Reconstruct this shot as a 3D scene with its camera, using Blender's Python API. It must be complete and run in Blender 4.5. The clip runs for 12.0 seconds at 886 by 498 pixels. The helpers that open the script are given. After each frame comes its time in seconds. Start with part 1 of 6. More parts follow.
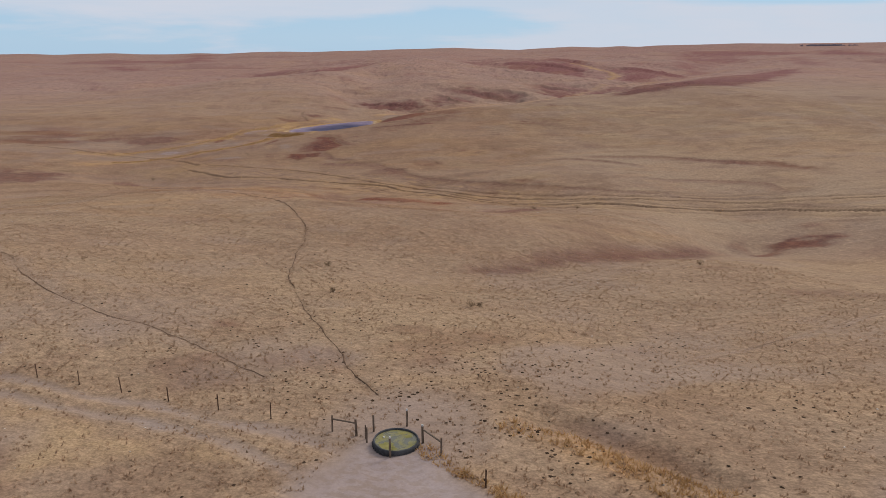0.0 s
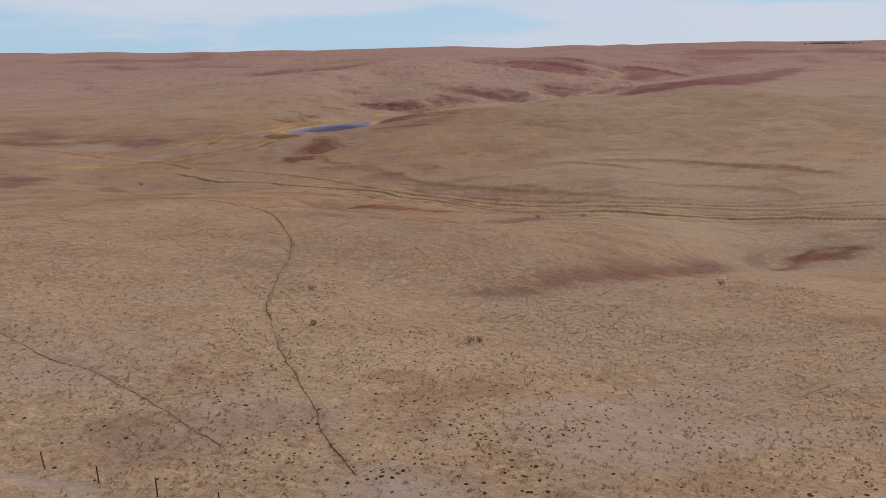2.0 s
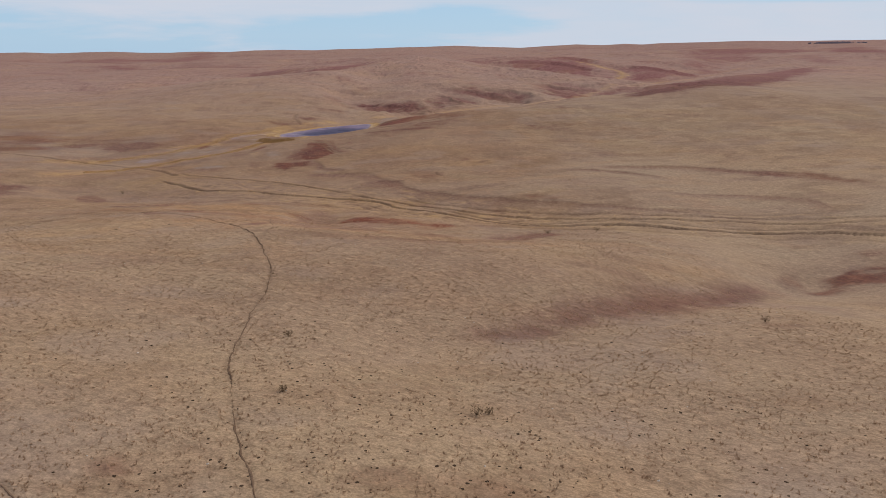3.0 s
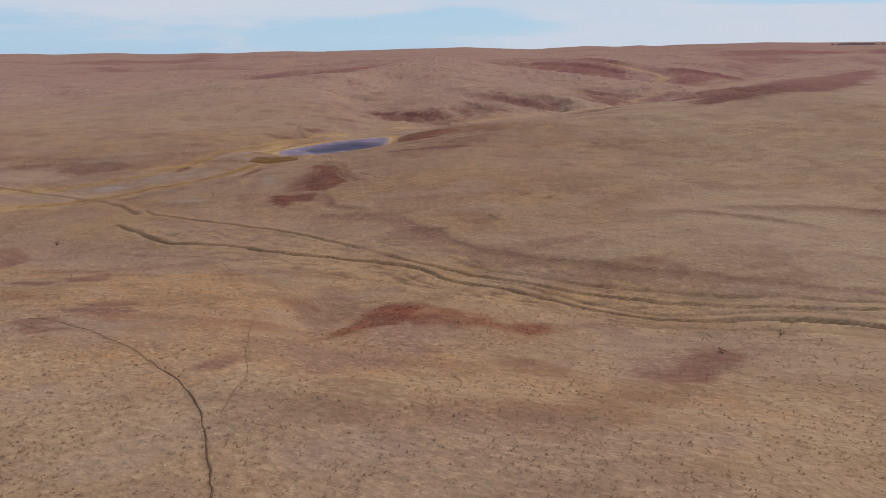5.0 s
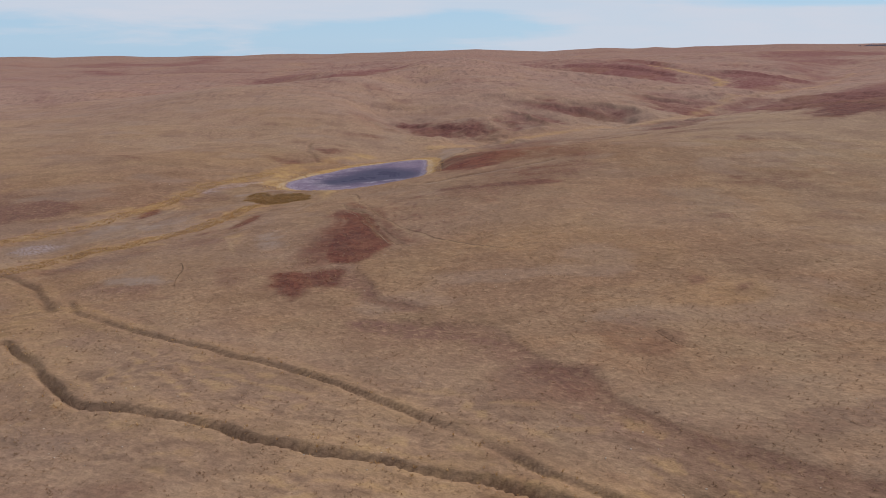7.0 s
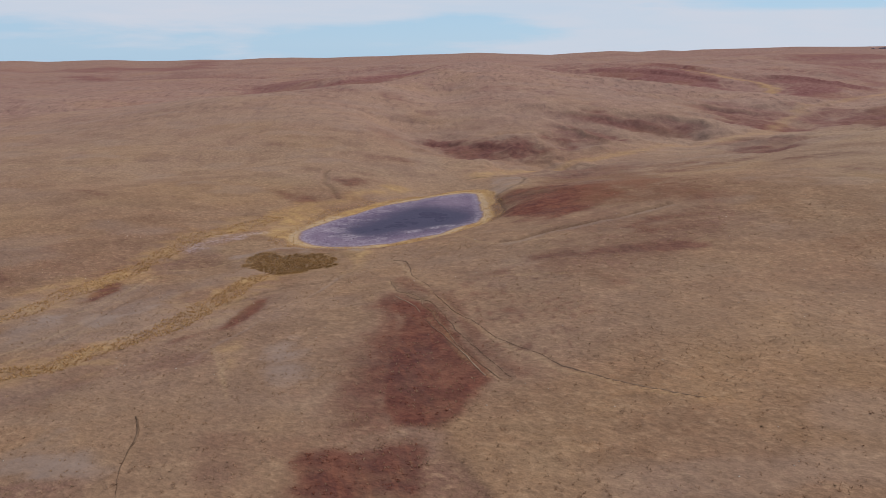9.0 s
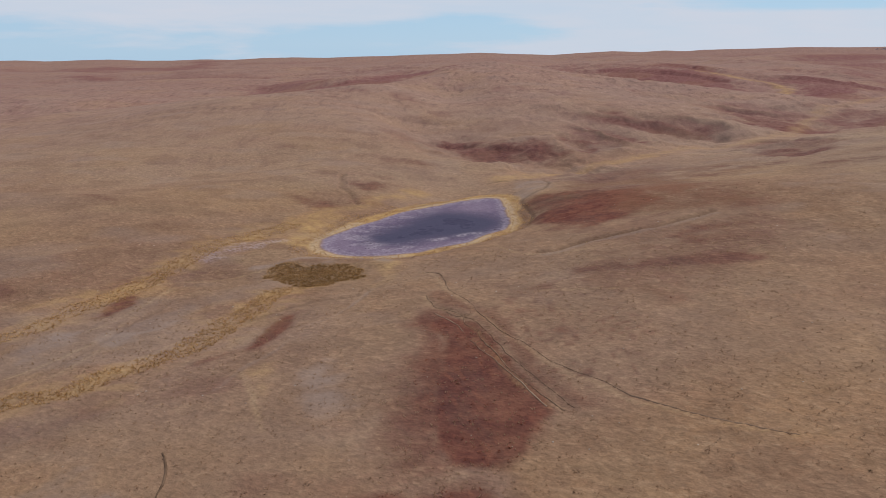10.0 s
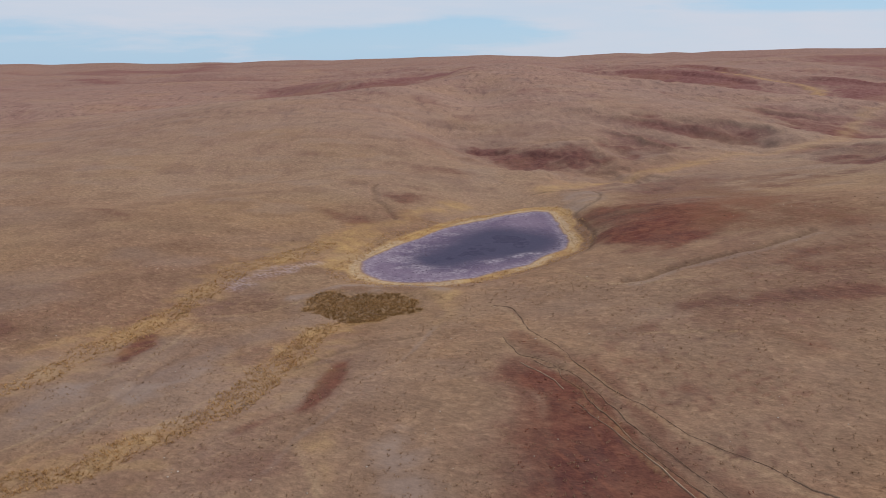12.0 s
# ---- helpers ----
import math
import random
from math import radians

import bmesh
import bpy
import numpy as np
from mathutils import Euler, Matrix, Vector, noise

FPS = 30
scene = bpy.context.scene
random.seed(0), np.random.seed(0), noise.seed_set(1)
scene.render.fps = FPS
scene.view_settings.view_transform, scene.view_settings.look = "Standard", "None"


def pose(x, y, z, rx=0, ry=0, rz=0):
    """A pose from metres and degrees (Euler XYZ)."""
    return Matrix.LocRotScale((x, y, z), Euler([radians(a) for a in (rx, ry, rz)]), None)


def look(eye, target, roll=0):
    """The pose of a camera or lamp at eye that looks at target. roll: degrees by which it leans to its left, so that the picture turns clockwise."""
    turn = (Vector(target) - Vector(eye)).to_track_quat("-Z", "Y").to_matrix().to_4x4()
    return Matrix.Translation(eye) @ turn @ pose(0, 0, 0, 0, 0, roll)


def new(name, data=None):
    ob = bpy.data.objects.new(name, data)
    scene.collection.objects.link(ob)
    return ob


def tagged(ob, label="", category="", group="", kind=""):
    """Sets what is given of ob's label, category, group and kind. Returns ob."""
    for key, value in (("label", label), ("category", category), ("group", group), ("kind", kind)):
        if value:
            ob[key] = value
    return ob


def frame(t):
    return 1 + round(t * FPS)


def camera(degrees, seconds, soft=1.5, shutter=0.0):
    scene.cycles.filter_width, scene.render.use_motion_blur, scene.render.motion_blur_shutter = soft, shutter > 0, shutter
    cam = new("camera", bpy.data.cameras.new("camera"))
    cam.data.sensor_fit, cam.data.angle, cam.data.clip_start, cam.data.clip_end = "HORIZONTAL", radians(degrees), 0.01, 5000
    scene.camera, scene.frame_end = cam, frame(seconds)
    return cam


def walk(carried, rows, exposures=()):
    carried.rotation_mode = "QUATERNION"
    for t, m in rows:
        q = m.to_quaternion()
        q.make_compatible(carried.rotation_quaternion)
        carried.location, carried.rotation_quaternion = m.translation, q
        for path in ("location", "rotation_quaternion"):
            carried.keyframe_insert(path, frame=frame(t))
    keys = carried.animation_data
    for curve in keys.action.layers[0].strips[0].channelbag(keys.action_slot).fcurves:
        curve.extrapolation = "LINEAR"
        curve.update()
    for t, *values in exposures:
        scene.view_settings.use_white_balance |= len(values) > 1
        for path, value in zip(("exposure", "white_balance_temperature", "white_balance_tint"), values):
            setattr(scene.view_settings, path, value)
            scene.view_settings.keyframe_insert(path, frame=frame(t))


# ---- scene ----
cam = camera(64.00, 12.0, soft=0.85)
PATH = [  # seconds, x, y, z, pitch, roll, yaw
    (0.0, 0.00, -0.00, 20.00, -16.60, 0.19, -1.36),
    (0.5, 0.23, 1.90, 20.01, -16.64, 0.15, -1.28),
    (1.0, 0.43, 3.79, 20.03, -16.67, 0.17, -1.25),
    (1.5, 0.59, 5.72, 20.06, -16.70, 0.22, -1.24),
    (2.0, 0.69, 7.72, 20.12, -16.73, 0.25, -1.25),
    (2.5, 0.83, 12.20, 20.06, -16.76, 0.26, -1.27),
    (2.7, 0.88, 14.78, 20.07, -16.77, 0.26, -1.28),
    (3.1, 1.00, 20.82, 19.84, -16.75, 0.27, -1.03),
    (3.5, 0.86, 28.62, 19.32, -16.71, 0.29, -0.49),
    (3.9, 0.04, 38.19, 18.78, -16.66, 0.30, 0.01),
    (4.3, -1.87, 49.53, 18.49, -16.64, 0.30, 0.15),
    (4.5, -3.18, 55.65, 18.38, -16.63, 0.28, -0.09),
    (5.0, -7.26, 68.88, 17.97, -16.61, 0.23, -0.69),
    (5.5, -14.29, 77.89, 17.31, -16.62, 0.17, -0.70),
    (6.0, -18.73, 90.35, 16.79, -16.57, 0.19, -0.77),
    (6.5, -19.31, 107.64, 16.21, -16.49, 0.25, -0.53),
    (7.0, -19.56, 126.32, 15.60, -16.39, 0.32, -0.29),
    (7.5, -21.98, 144.99, 15.27, -16.26, 0.43, -0.34),
    (7.7, -23.30, 151.05, 15.20, -16.22, 0.48, -0.31),
    (8.1, -25.89, 160.52, 15.16, -16.19, 0.48, -0.34),
    (8.5, -28.34, 165.81, 15.11, -16.15, 0.44, -0.41),
    (8.9, -30.57, 168.68, 15.07, -16.13, 0.40, -0.50),
    (9.3, -32.52, 170.87, 15.02, -16.12, 0.37, -0.56),
    (9.5, -33.41, 172.08, 14.95, -16.13, 0.36, -0.61),
    (10.0, -35.52, 175.11, 14.86, -16.12, 0.33, -0.52),
    (10.5, -37.67, 178.24, 14.65, -16.07, 0.32, -0.34),
    (11.0, -39.72, 181.45, 14.45, -16.02, 0.35, -0.30),
    (11.5, -41.41, 184.79, 14.29, -15.97, 0.41, -0.26),
    (12.0, -42.80, 188.36, 14.15, -15.93, 0.48, -0.31),
]
walk(cam, [(t, pose(x, y, z, 90 + pitch, roll, yaw)) for t, x, y, z, pitch, roll, yaw in PATH])

# ---- light: thin high cloud, a soft sun ----
SUN_HIGH, SUN_ROUND = radians(40), radians(52)
world = bpy.data.worlds.new("sky")
scene.world = world
world.use_nodes = True
wn, wl = world.node_tree.nodes, world.node_tree.links
wn.clear()
sky = wn.new("ShaderNodeTexSky")
sky.sky_type, sky.sun_disc, sky.sun_elevation, sky.sun_rotation = "NISHITA", False, SUN_HIGH, SUN_ROUND
sky.altitude, sky.air_density, sky.dust_density, sky.ozone_density = 1200, 1.0, 0.0, 3.0


def sky_math(how, a, b):
    n = wn.new("ShaderNodeMath")
    n.operation = how
    for k, v in enumerate((a, b)):
        if isinstance(v, (int, float)):
            n.inputs[k].default_value = v
        else:
            wl.new(v, n.inputs[k])
    return n.outputs[0]


def sky_span(value, low, high, to_low, to_high):
    n = wn.new("ShaderNodeMapRange")
    n.interpolation_type = "SMOOTHSTEP"
    for key, v in (("From Min", low), ("From Max", high), ("To Min", to_low), ("To Max", to_high)):
        n.inputs[key].default_value = v
    wl.new(value, n.inputs["Value"])
    return n.outputs["Result"]


def sky_noise(scale, detail, rough, distort=0.0):
    n = wn.new("ShaderNodeTexNoise")
    n.inputs["Scale"].default_value, n.inputs["Detail"].default_value = scale, detail
    n.inputs["Roughness"].default_value, n.inputs["Distortion"].default_value = rough, distort
    wl.new(stretch.outputs["Vector"], n.inputs["Vector"])
    return n.outputs["Fac"]


where = wn.new("ShaderNodeTexCoord")
stretch = wn.new("ShaderNodeMapping")
stretch.inputs["Scale"].default_value = (1.0, 1.0, 7.0)
wl.new(where.outputs["Generated"], stretch.inputs["Vector"])
split = wn.new("ShaderNodeSeparateXYZ")
wl.new(where.outputs["Generated"], split.inputs["Vector"])
wisp, fray = sky_noise(2.4, 8.0, 0.55, 0.3), sky_noise(7.0, 8.0, 0.6, 0.4)
torn = sky_math("ADD", sky_math("MULTIPLY", sky_math("SUBTRACT", wisp, 0.5), 3.4), sky_math("MULTIPLY", sky_math("SUBTRACT", fray, 0.5), 1.6))
clear = 0.0
for cx, cz, rx, rz, much in ((-0.50, -0.006, 0.27, 0.040, 0.9), (-0.10, -0.004, 0.17, 0.028, 0.80), (0.03, 0.016, 0.13, 0.019, 0.85), (0.43, 0.046, 0.15, 0.011, 0.8)):
    dx = sky_math("DIVIDE", sky_math("SUBTRACT", split.outputs["X"], cx), rx)
    dz = sky_math("DIVIDE", sky_math("SUBTRACT", split.outputs["Z"], cz), rz)
    gap = sky_math("ADD", sky_math("ADD", sky_math("MULTIPLY", dx, dx), sky_math("MULTIPLY", dz, dz)), torn)
    clear = sky_math("MAXIMUM", clear, sky_span(gap, 0.1, 1.5, much, 0.0))
veil = sky_math("SUBTRACT", sky_span(sky_math("ADD", wisp, sky_math("MULTIPLY", fray, 0.4)), 0.50, 0.92, 0.62, 1.0), clear)
thick = sky_math("MAXIMUM", sky_span(split.outputs["Z"], 0.10, 0.35, 0.0, 0.9), veil)
haze = wn.new("ShaderNodeMix")  # the blue between the clouds, milky towards the skyline
haze.data_type = "RGBA"
haze.inputs["Factor"].default_value = 0.88
haze.inputs["B"].default_value = (3.9, 5.75, 7.7, 1)
blend = wn.new("ShaderNodeMix")
blend.data_type = "RGBA"
blend.inputs["B"].default_value = (6.15, 6.5, 7.4, 1)
out = wn.new("ShaderNodeOutputWorld")
back = wn.new("ShaderNodeBackground")
back.inputs["Strength"].default_value = 0.1
wl.new(sky.outputs["Color"], haze.inputs["A"])
wl.new(haze.outputs["Result"], blend.inputs["A"])
wl.new(thick, blend.inputs["Factor"])
wl.new(blend.outputs["Result"], back.inputs["Color"])
wl.new(back.outputs["Background"], out.inputs["Surface"])
sun = new("sun", bpy.data.lights.new("sun", "SUN"))
sun.data.energy, sun.data.angle, sun.data.color = 2.3, radians(20), (1.0, 0.94, 0.85)
sun.matrix_world = look((0, 0, 0), (-math.sin(SUN_ROUND) * math.cos(SUN_HIGH), -math.cos(SUN_ROUND) * math.cos(SUN_HIGH), -math.sin(SUN_HIGH)))

# ---- the lie of the land ----
PASTURE_RISES = [  # the tank slope and the gully: x, y, length, width, heading, height
    (-10, 0, 50, 23, 0, 7.8),
    (58, 34, 50, 23, 60, 5.2),
    (0, 50, 21, 9, 120, 1.0),
    (41, 51, 50, 23, 90, 1.7),
    (-61, 51, 50, 23, 90, 2.9),
    (-42, 55, 82, 37, 150, 12.3),
    (-15, 110, 33, 15, 150, 4.2),
    (20, 110, 21, 9, 30, 1.3),
    (62, 121, 33, 15, 90, -3.4),
    (-40, 130, 21, 9, 60, 0.8),
    (20, 150, 21, 9, 150, -2.8),
    (-20, 160, 21, 9, 120, -1.1),
    (-70, 180, 21, 9, 150, -2.8),
]
POND_RISES = [  # the spur and the pond basin: x, y, length, width, heading, height
    (20, 190, 21, 9, 30, -1.4),
    (-70, 209, 33, 15, 150, -2.1),
    (-26, 209, 33, 15, 120, -1.5),
    (62, 209, 33, 15, 120, -1.1),
    (-114, 264, 33, 15, 120, -2.2),
    (-61, 272, 50, 23, 60, -3.6),
    (41, 289, 50, 23, 30, 3.0),
    (10, 290, 21, 9, 150, 1.4),
    (-30, 310, 21, 9, 90, -3.3),
    (-90, 330, 21, 9, 30, -2.4),
    (126, 340, 50, 23, 90, 3.7),
    (24, 357, 50, 23, 60, -4.2),
    (-37, 363, 33, 15, 60, -1.7),
    (-59, 374, 33, 15, 90, 1.8),
    (95, 385, 82, 37, 120, 0.9),
    (-26, 396, 33, 15, 150, -3.8),
]
HILL_RISES = [  # the hills beyond: x, y, length, width, heading, height
    (-95, 425, 34, 34, 0, 5.9),
    (-60, 450, 21, 9, 150, 1.0),
    (7, 459, 50, 23, 90, 2.1),
    (-30, 460, 21, 9, 90, -3.2),
    (150, 490, 21, 9, 90, -0.8),
    (-10, 493, 50, 23, 0, 2.7),
    (128, 517, 33, 15, 120, -5.8),
    (62, 528, 33, 15, 0, 4.0),
    (0, 530, 21, 9, 120, 1.9),
    (-163, 544, 50, 23, 60, -3.7),
    (-15, 550, 82, 37, 60, 9.7),
    (178, 550, 82, 37, 150, -4.3),
    (-70, 578, 82, 37, 60, 4.2),
]
BASE_RISE = (-14.30, 0.0175, 0.0153)


def hash01(ix, iy, seed):
    n = np.sin(ix * 127.1 + iy * 311.7 + seed * 74.7) * 43758.5453
    return n - np.floor(n)


def value_noise(x, y, size, seed):
    """Smooth noise from 0 to 1 with cells of the given size in metres."""
    x, y = np.asarray(x, float) / size, np.asarray(y, float) / size
    ix, iy = np.floor(x), np.floor(y)
    fx, fy = x - ix, y - iy
    fx, fy = fx * fx * (3 - 2 * fx), fy * fy * (3 - 2 * fy)
    a, b = hash01(ix, iy, seed), hash01(ix + 1, iy, seed)
    c, d = hash01(ix, iy + 1, seed), hash01(ix + 1, iy + 1, seed)
    return (a + (b - a) * fx) * (1 - fy) + (c + (d - c) * fx) * fy


def fractal(x, y, size, seed, octaves=3):
    total, gain, out = 0.0, 1.0, 0.0
    for k in range(octaves):
        out = out + gain * value_noise(x * math.cos(k) + y * math.sin(k), y * math.cos(k) - x * math.sin(k), size / 2 ** k, seed + k)
        total += gain
        gain *= 0.5
    return out / total


def ease(v, low, high):
    u = np.clip((v - low) / (high - low), 0, 1)
    return u * u * (3 - 2 * u)


def rounded(points, steps=5, closed=False):
    """A smooth line through the points (Catmull-Rom)."""
    p = [np.array(q, float) for q in points]
    p = [p[-1]] + p + p[:2] if closed else [2 * p[0] - p[1]] + p + [2 * p[-1] - p[-2]]
    out = []
    for i in range(1, len(p) - 2):
        for k in range(steps):
            t = k / steps
            out.append(0.5 * (2 * p[i] + (p[i + 1] - p[i - 1]) * t + (2 * p[i - 1] - 5 * p[i] + 4 * p[i + 1] - p[i + 2]) * t * t
                              + (3 * p[i] - p[i - 1] - 3 * p[i + 1] + p[i + 2]) * t ** 3))
    if not closed:
        out.append(p[-2])
    return np.array(out)


def along(x, y, line, reach, wander=0.0, seed=5):
    """Distance to a line, signed (plus on its left), and how far along it from 0 to 1; 1e3 where farther than reach."""
    x, y = np.asarray(x, float), np.asarray(y, float)
    dist, side, share = np.full(x.shape, 1e3), np.full(x.shape, 1e3), np.zeros(x.shape)
    near = np.nonzero((x > line[:, 0].min() - reach) & (x < line[:, 0].max() + reach) & (y > line[:, 1].min() - reach) & (y < line[:, 1].max() + reach))
    if not len(near[0]):
        return dist, side, share
    px, py = x[near], y[near]
    if wander:
        px, py = px + wander * (2 * value_noise(px, py, 5, seed) - 1), py + wander * (2 * value_noise(px, py, 5, seed + 9) - 1)
        px, py = px + 0.3 * wander * (2 * value_noise(px, py, 1.6, seed) - 1), py + 0.3 * wander * (2 * value_noise(px, py, 1.6, seed + 9) - 1)
    best, bside, bshare = np.full(px.shape, 1e3), np.full(px.shape, 1e3), np.zeros(px.shape)
    n = len(line) - 1
    for i in range(n):
        (ax, ay), (bx, by) = line[i], line[i + 1]
        dx, dy = bx - ax, by - ay
        t = np.clip(((px - ax) * dx + (py - ay) * dy) / (dx * dx + dy * dy + 1e-9), 0, 1)
        d = np.hypot(px - ax - t * dx, py - ay - t * dy)
        closer = d < best
        best = np.where(closer, d, best)
        bside = np.where(closer, np.where(dx * (py - ay) - dy * (px - ax) > 0, d, -d), bside)
        bshare = np.where(closer, (i + t) / n, bshare)
    dist[near], side[near], share[near] = best, bside, bshare
    return dist, side, share


def inside(x, y, outline, reach, wander=0.0, seed=5):
    """Depth inside a closed outline in metres (minus outside it), -1e3 where farther than reach."""
    ring = np.vstack([outline, outline[:1]])
    x, y = np.asarray(x, float), np.asarray(y, float)
    out = np.full(x.shape, -1e3)
    near = np.nonzero((x > ring[:, 0].min() - reach) & (x < ring[:, 0].max() + reach) & (y > ring[:, 1].min() - reach) & (y < ring[:, 1].max() + reach))
    if not len(near[0]):
        return out
    px, py = x[near], y[near]
    if wander:
        for size, share in ((5.0 + 2 * wander, 1.0), (1.6 + 0.6 * wander, 0.35)):
            px, py = px + share * wander * (2 * value_noise(px, py, size, seed) - 1), py + share * wander * (2 * value_noise(px, py, size, seed + 9) - 1)
    d, _, _ = along(px, py, ring, 1e4)
    odd = np.zeros(px.shape, bool)
    for (ax, ay), (bx, by) in zip(ring[:-1], ring[1:]):
        cross = (ay > py) != (by > py)
        odd ^= cross & (px < (bx - ax) * (py - ay) / (by - ay + 1e-12) + ax)
    out[near] = np.where(odd, d, -d)
    return out


FAR_FOLDS = [  # spurs between the far draws
    (75, 462, 34, 7, -25, 1.6),
    (120, 430, 30, 7, -35, 1.6),
    (30, 402, 22, 5, -35, -1.2),
    (58, 508, 34, 16, -45, -1.5),
    (100, 474, 26, 12, -40, -1.0),
    (-82, 470, 36, 8, 40, -2.4),
]
FAR_RIDGES = [  # crests beyond the draw: x, y, z; how steep the flanks fall
    (0.10, rounded([(40, 612, -4.6), (60, 590, -5.6), (76, 568, -6.6), (105, 524, -7.6), (134, 488, -8.8)])),
    (0.13, rounded([(70, 700, 1.6), (105, 664, 1.2), (124, 622, -1.2), (134, 580, -5.0)])),
    (0.13, rounded([(120, 690, 2.0), (153, 585, -2.6), (176, 562, -4.6), (200, 545, -6.6)])),
    (0.10, rounded([(210, 760, 3.0), (226, 660, -1.5), (222, 600, -4.6)])),
    (0.10, rounded([(-60, 700, 1.0), (-10, 668, 1.6), (30, 650, 0.6)])),
    (0.14, rounded([(8, 380, -9.4), (26, 372, -10.6), (44, 372, -12.0)])),
    (0.12, rounded([(30, 424, -7.8), (56, 404, -9.6), (72, 398, -11.2)])),
    (0.10, rounded([(88, 330, -7.6), (110, 352, -7.4), (140, 372, -6.6), (190, 408, -4.6)])),
]
FAR_DRAWS = [  # beds of the draws: x, y, z; how steep the banks rise; how wide the bed is
    (0.16, 3, rounded([(-12, 336, -14.3), (16, 357, -13.6), (52, 378, -12.7), (95, 405, -11.4), (122, 440, -10.6), (148, 478, -9.9), (190, 528, -8.8), (240, 600, -7.0), (300, 700, -4.5)])),
    (0.20, 2, rounded([(146, 482, -10.0), (116, 524, -9.4), (86, 570, -8.8), (70, 606, -7.6), (50, 650, -4.5)])),
    (0.20, 2, rounded([(124, 514, -9.3), (143, 548, -7.6), (136, 600, -4.4), (128, 650, -1.0)])),
    (0.16, 3, rounded([(64, 486, -6.6), (76, 461, -9.3), (88, 436, -10.4), (100, 412, -11.2)])),
    (0.18, 2, rounded([(190, 530, -8.8), (198, 575, -7.0), (190, 640, -3.4)])),
]
# Lines and outlines of the plan, in metres.
COW_PATH = rounded([(-3.1, 36.9), (-4.6, 40.7), (-6, 44.5), (-8.5, 51), (-10.3, 56.1), (-12.6, 62.6), (-13.5, 65.7), (-14.8, 75), (-15.3, 82.2), (-15.6, 88.9), (-16.6, 92.6), (-17.8, 97),
    (-19.2, 101), (-20.6, 105), (-22.2, 109), (-24.1, 112.2), (-25.8, 115), (-28.4, 117.8), (-30.6, 120.4), (-33, 122.6), (-35.2, 124.3), (-37.3, 126.2), (-39.6, 127.6), (-42.3, 129.6),
    (-45.8, 132)])
COW_FORK = rounded([(-20.7, 108.5), (-21, 112), (-21.3, 116.5), (-22.3, 120.8), (-23.4, 124.6), (-24.2, 128), (-24.9, 131), (-25.6, 135.2), (-28.4, 144), (-31.1, 149.5), (-34.1, 156.4)])
WEST_PATH = rounded([(-60, 80), (-42.2, 68.2), (-35.5, 60.5), (-29.0, 55.1), (-24.3, 51.6), (-20.5, 49.4), (-17.2, 46.8), (-13.3, 42.9), (-10.1, 40.1)])
EAST_PATH = rounded([(52, 66), (41.6, 59.7), (32.5, 53.7), (25.4, 49), (19.6, 45.4), (15.3, 42.2)])
TRACK_A = rounded([(-50, 47), (-38, 43.5), (-26, 39.6), (-20.3, 38.0), (-14.5, 35.7), (-10.3, 33.8), (-7.0, 32.2), (-4.5, 30.0)])
TRACK_B = rounded([(-50, 44), (-38, 40.5), (-24.7, 37.2), (-19.5, 36.0), (-13.9, 33.6), (-9.6, 31.0), (-5.8, 27.6)])
GULLY_SOUTH = rounded([(-66.3, 196.1), (-62.8, 192.6), (-59.4, 189.2), (-56.3, 186.2), (-53.5, 183.2), (-50.8, 181.6), (-48.1, 180.6), (-44.7, 179.2), (-40.7, 177.8), (-36.8, 176.2),
    (-33.6, 174.6), (-29.9, 173.2), (-27, 172.3), (-23.5, 171.5), (-19.4, 170.4), (-16.7, 169.6), (-13.5, 167.8), (-10.2, 165.8), (-8.1, 163.4), (-4.9, 160.2), (-1.8, 158.2), (1.1, 157),
    (3.5, 155.6), (5.4, 154.3), (8.1, 152.4), (10.4, 150.2), (12.9, 148.8), (15.5, 147.7), (18, 146.7), (20.9, 146), (30, 145.4), (38.2, 144), (50.3, 139.6), (68.4, 137), (80, 130), (92, 125),
    (140, 110)])
GULLY_NORTH = rounded([(-66, 209.5), (-62.8, 204.8), (-56.4, 199.8), (-51.1, 196.5), (-46, 193.6), (-41.2, 190.9), (-35.7, 187.8), (-30.5, 185), (-26.4, 181.8), (-22.4, 178.6), (-18.7, 175.7),
    (-15.9, 173.2), (-12.6, 170.4), (-10.1, 168.3), (-6.5, 165.5), (-3.1, 163), (0.2, 161.2), (3.5, 159.8), (6.9, 158.4), (9.8, 156.9), (13.1, 155.1), (16.4, 153.8), (20, 152.6), (23.8, 151),
    (37.6, 147.4), (49.7, 145.8), (60.5, 144.4), (80, 139), (130, 127)])
GULLY_FAINT = rounded([(-58.8, 178.6), (-52.1, 174.6), (-45.8, 172.6), (-40.5, 170.8), (-35.3, 168.6), (-29.8, 166.5), (-23.1, 163.1), (-16.9, 160.3), (-11, 158.4), (-6.7, 156.2), (4, 149)])
GULLY_WEST = rounded([(-140, 240), (-107.4, 233.8), (-100.6, 232.2), (-90.5, 228), (-80.7, 221.5), (-74.2, 216.1), (-70.2, 211.2), (-66.5, 206)])
LEDGE_NEAR = rounded([(-31.8, 215.7), (-30.2, 213.0), (-28.2, 209.2), (-26.3, 205.4), (-24.9, 204.1), (-23.3, 202.9), (-21.8, 201.5), (-21.0, 200.7)])
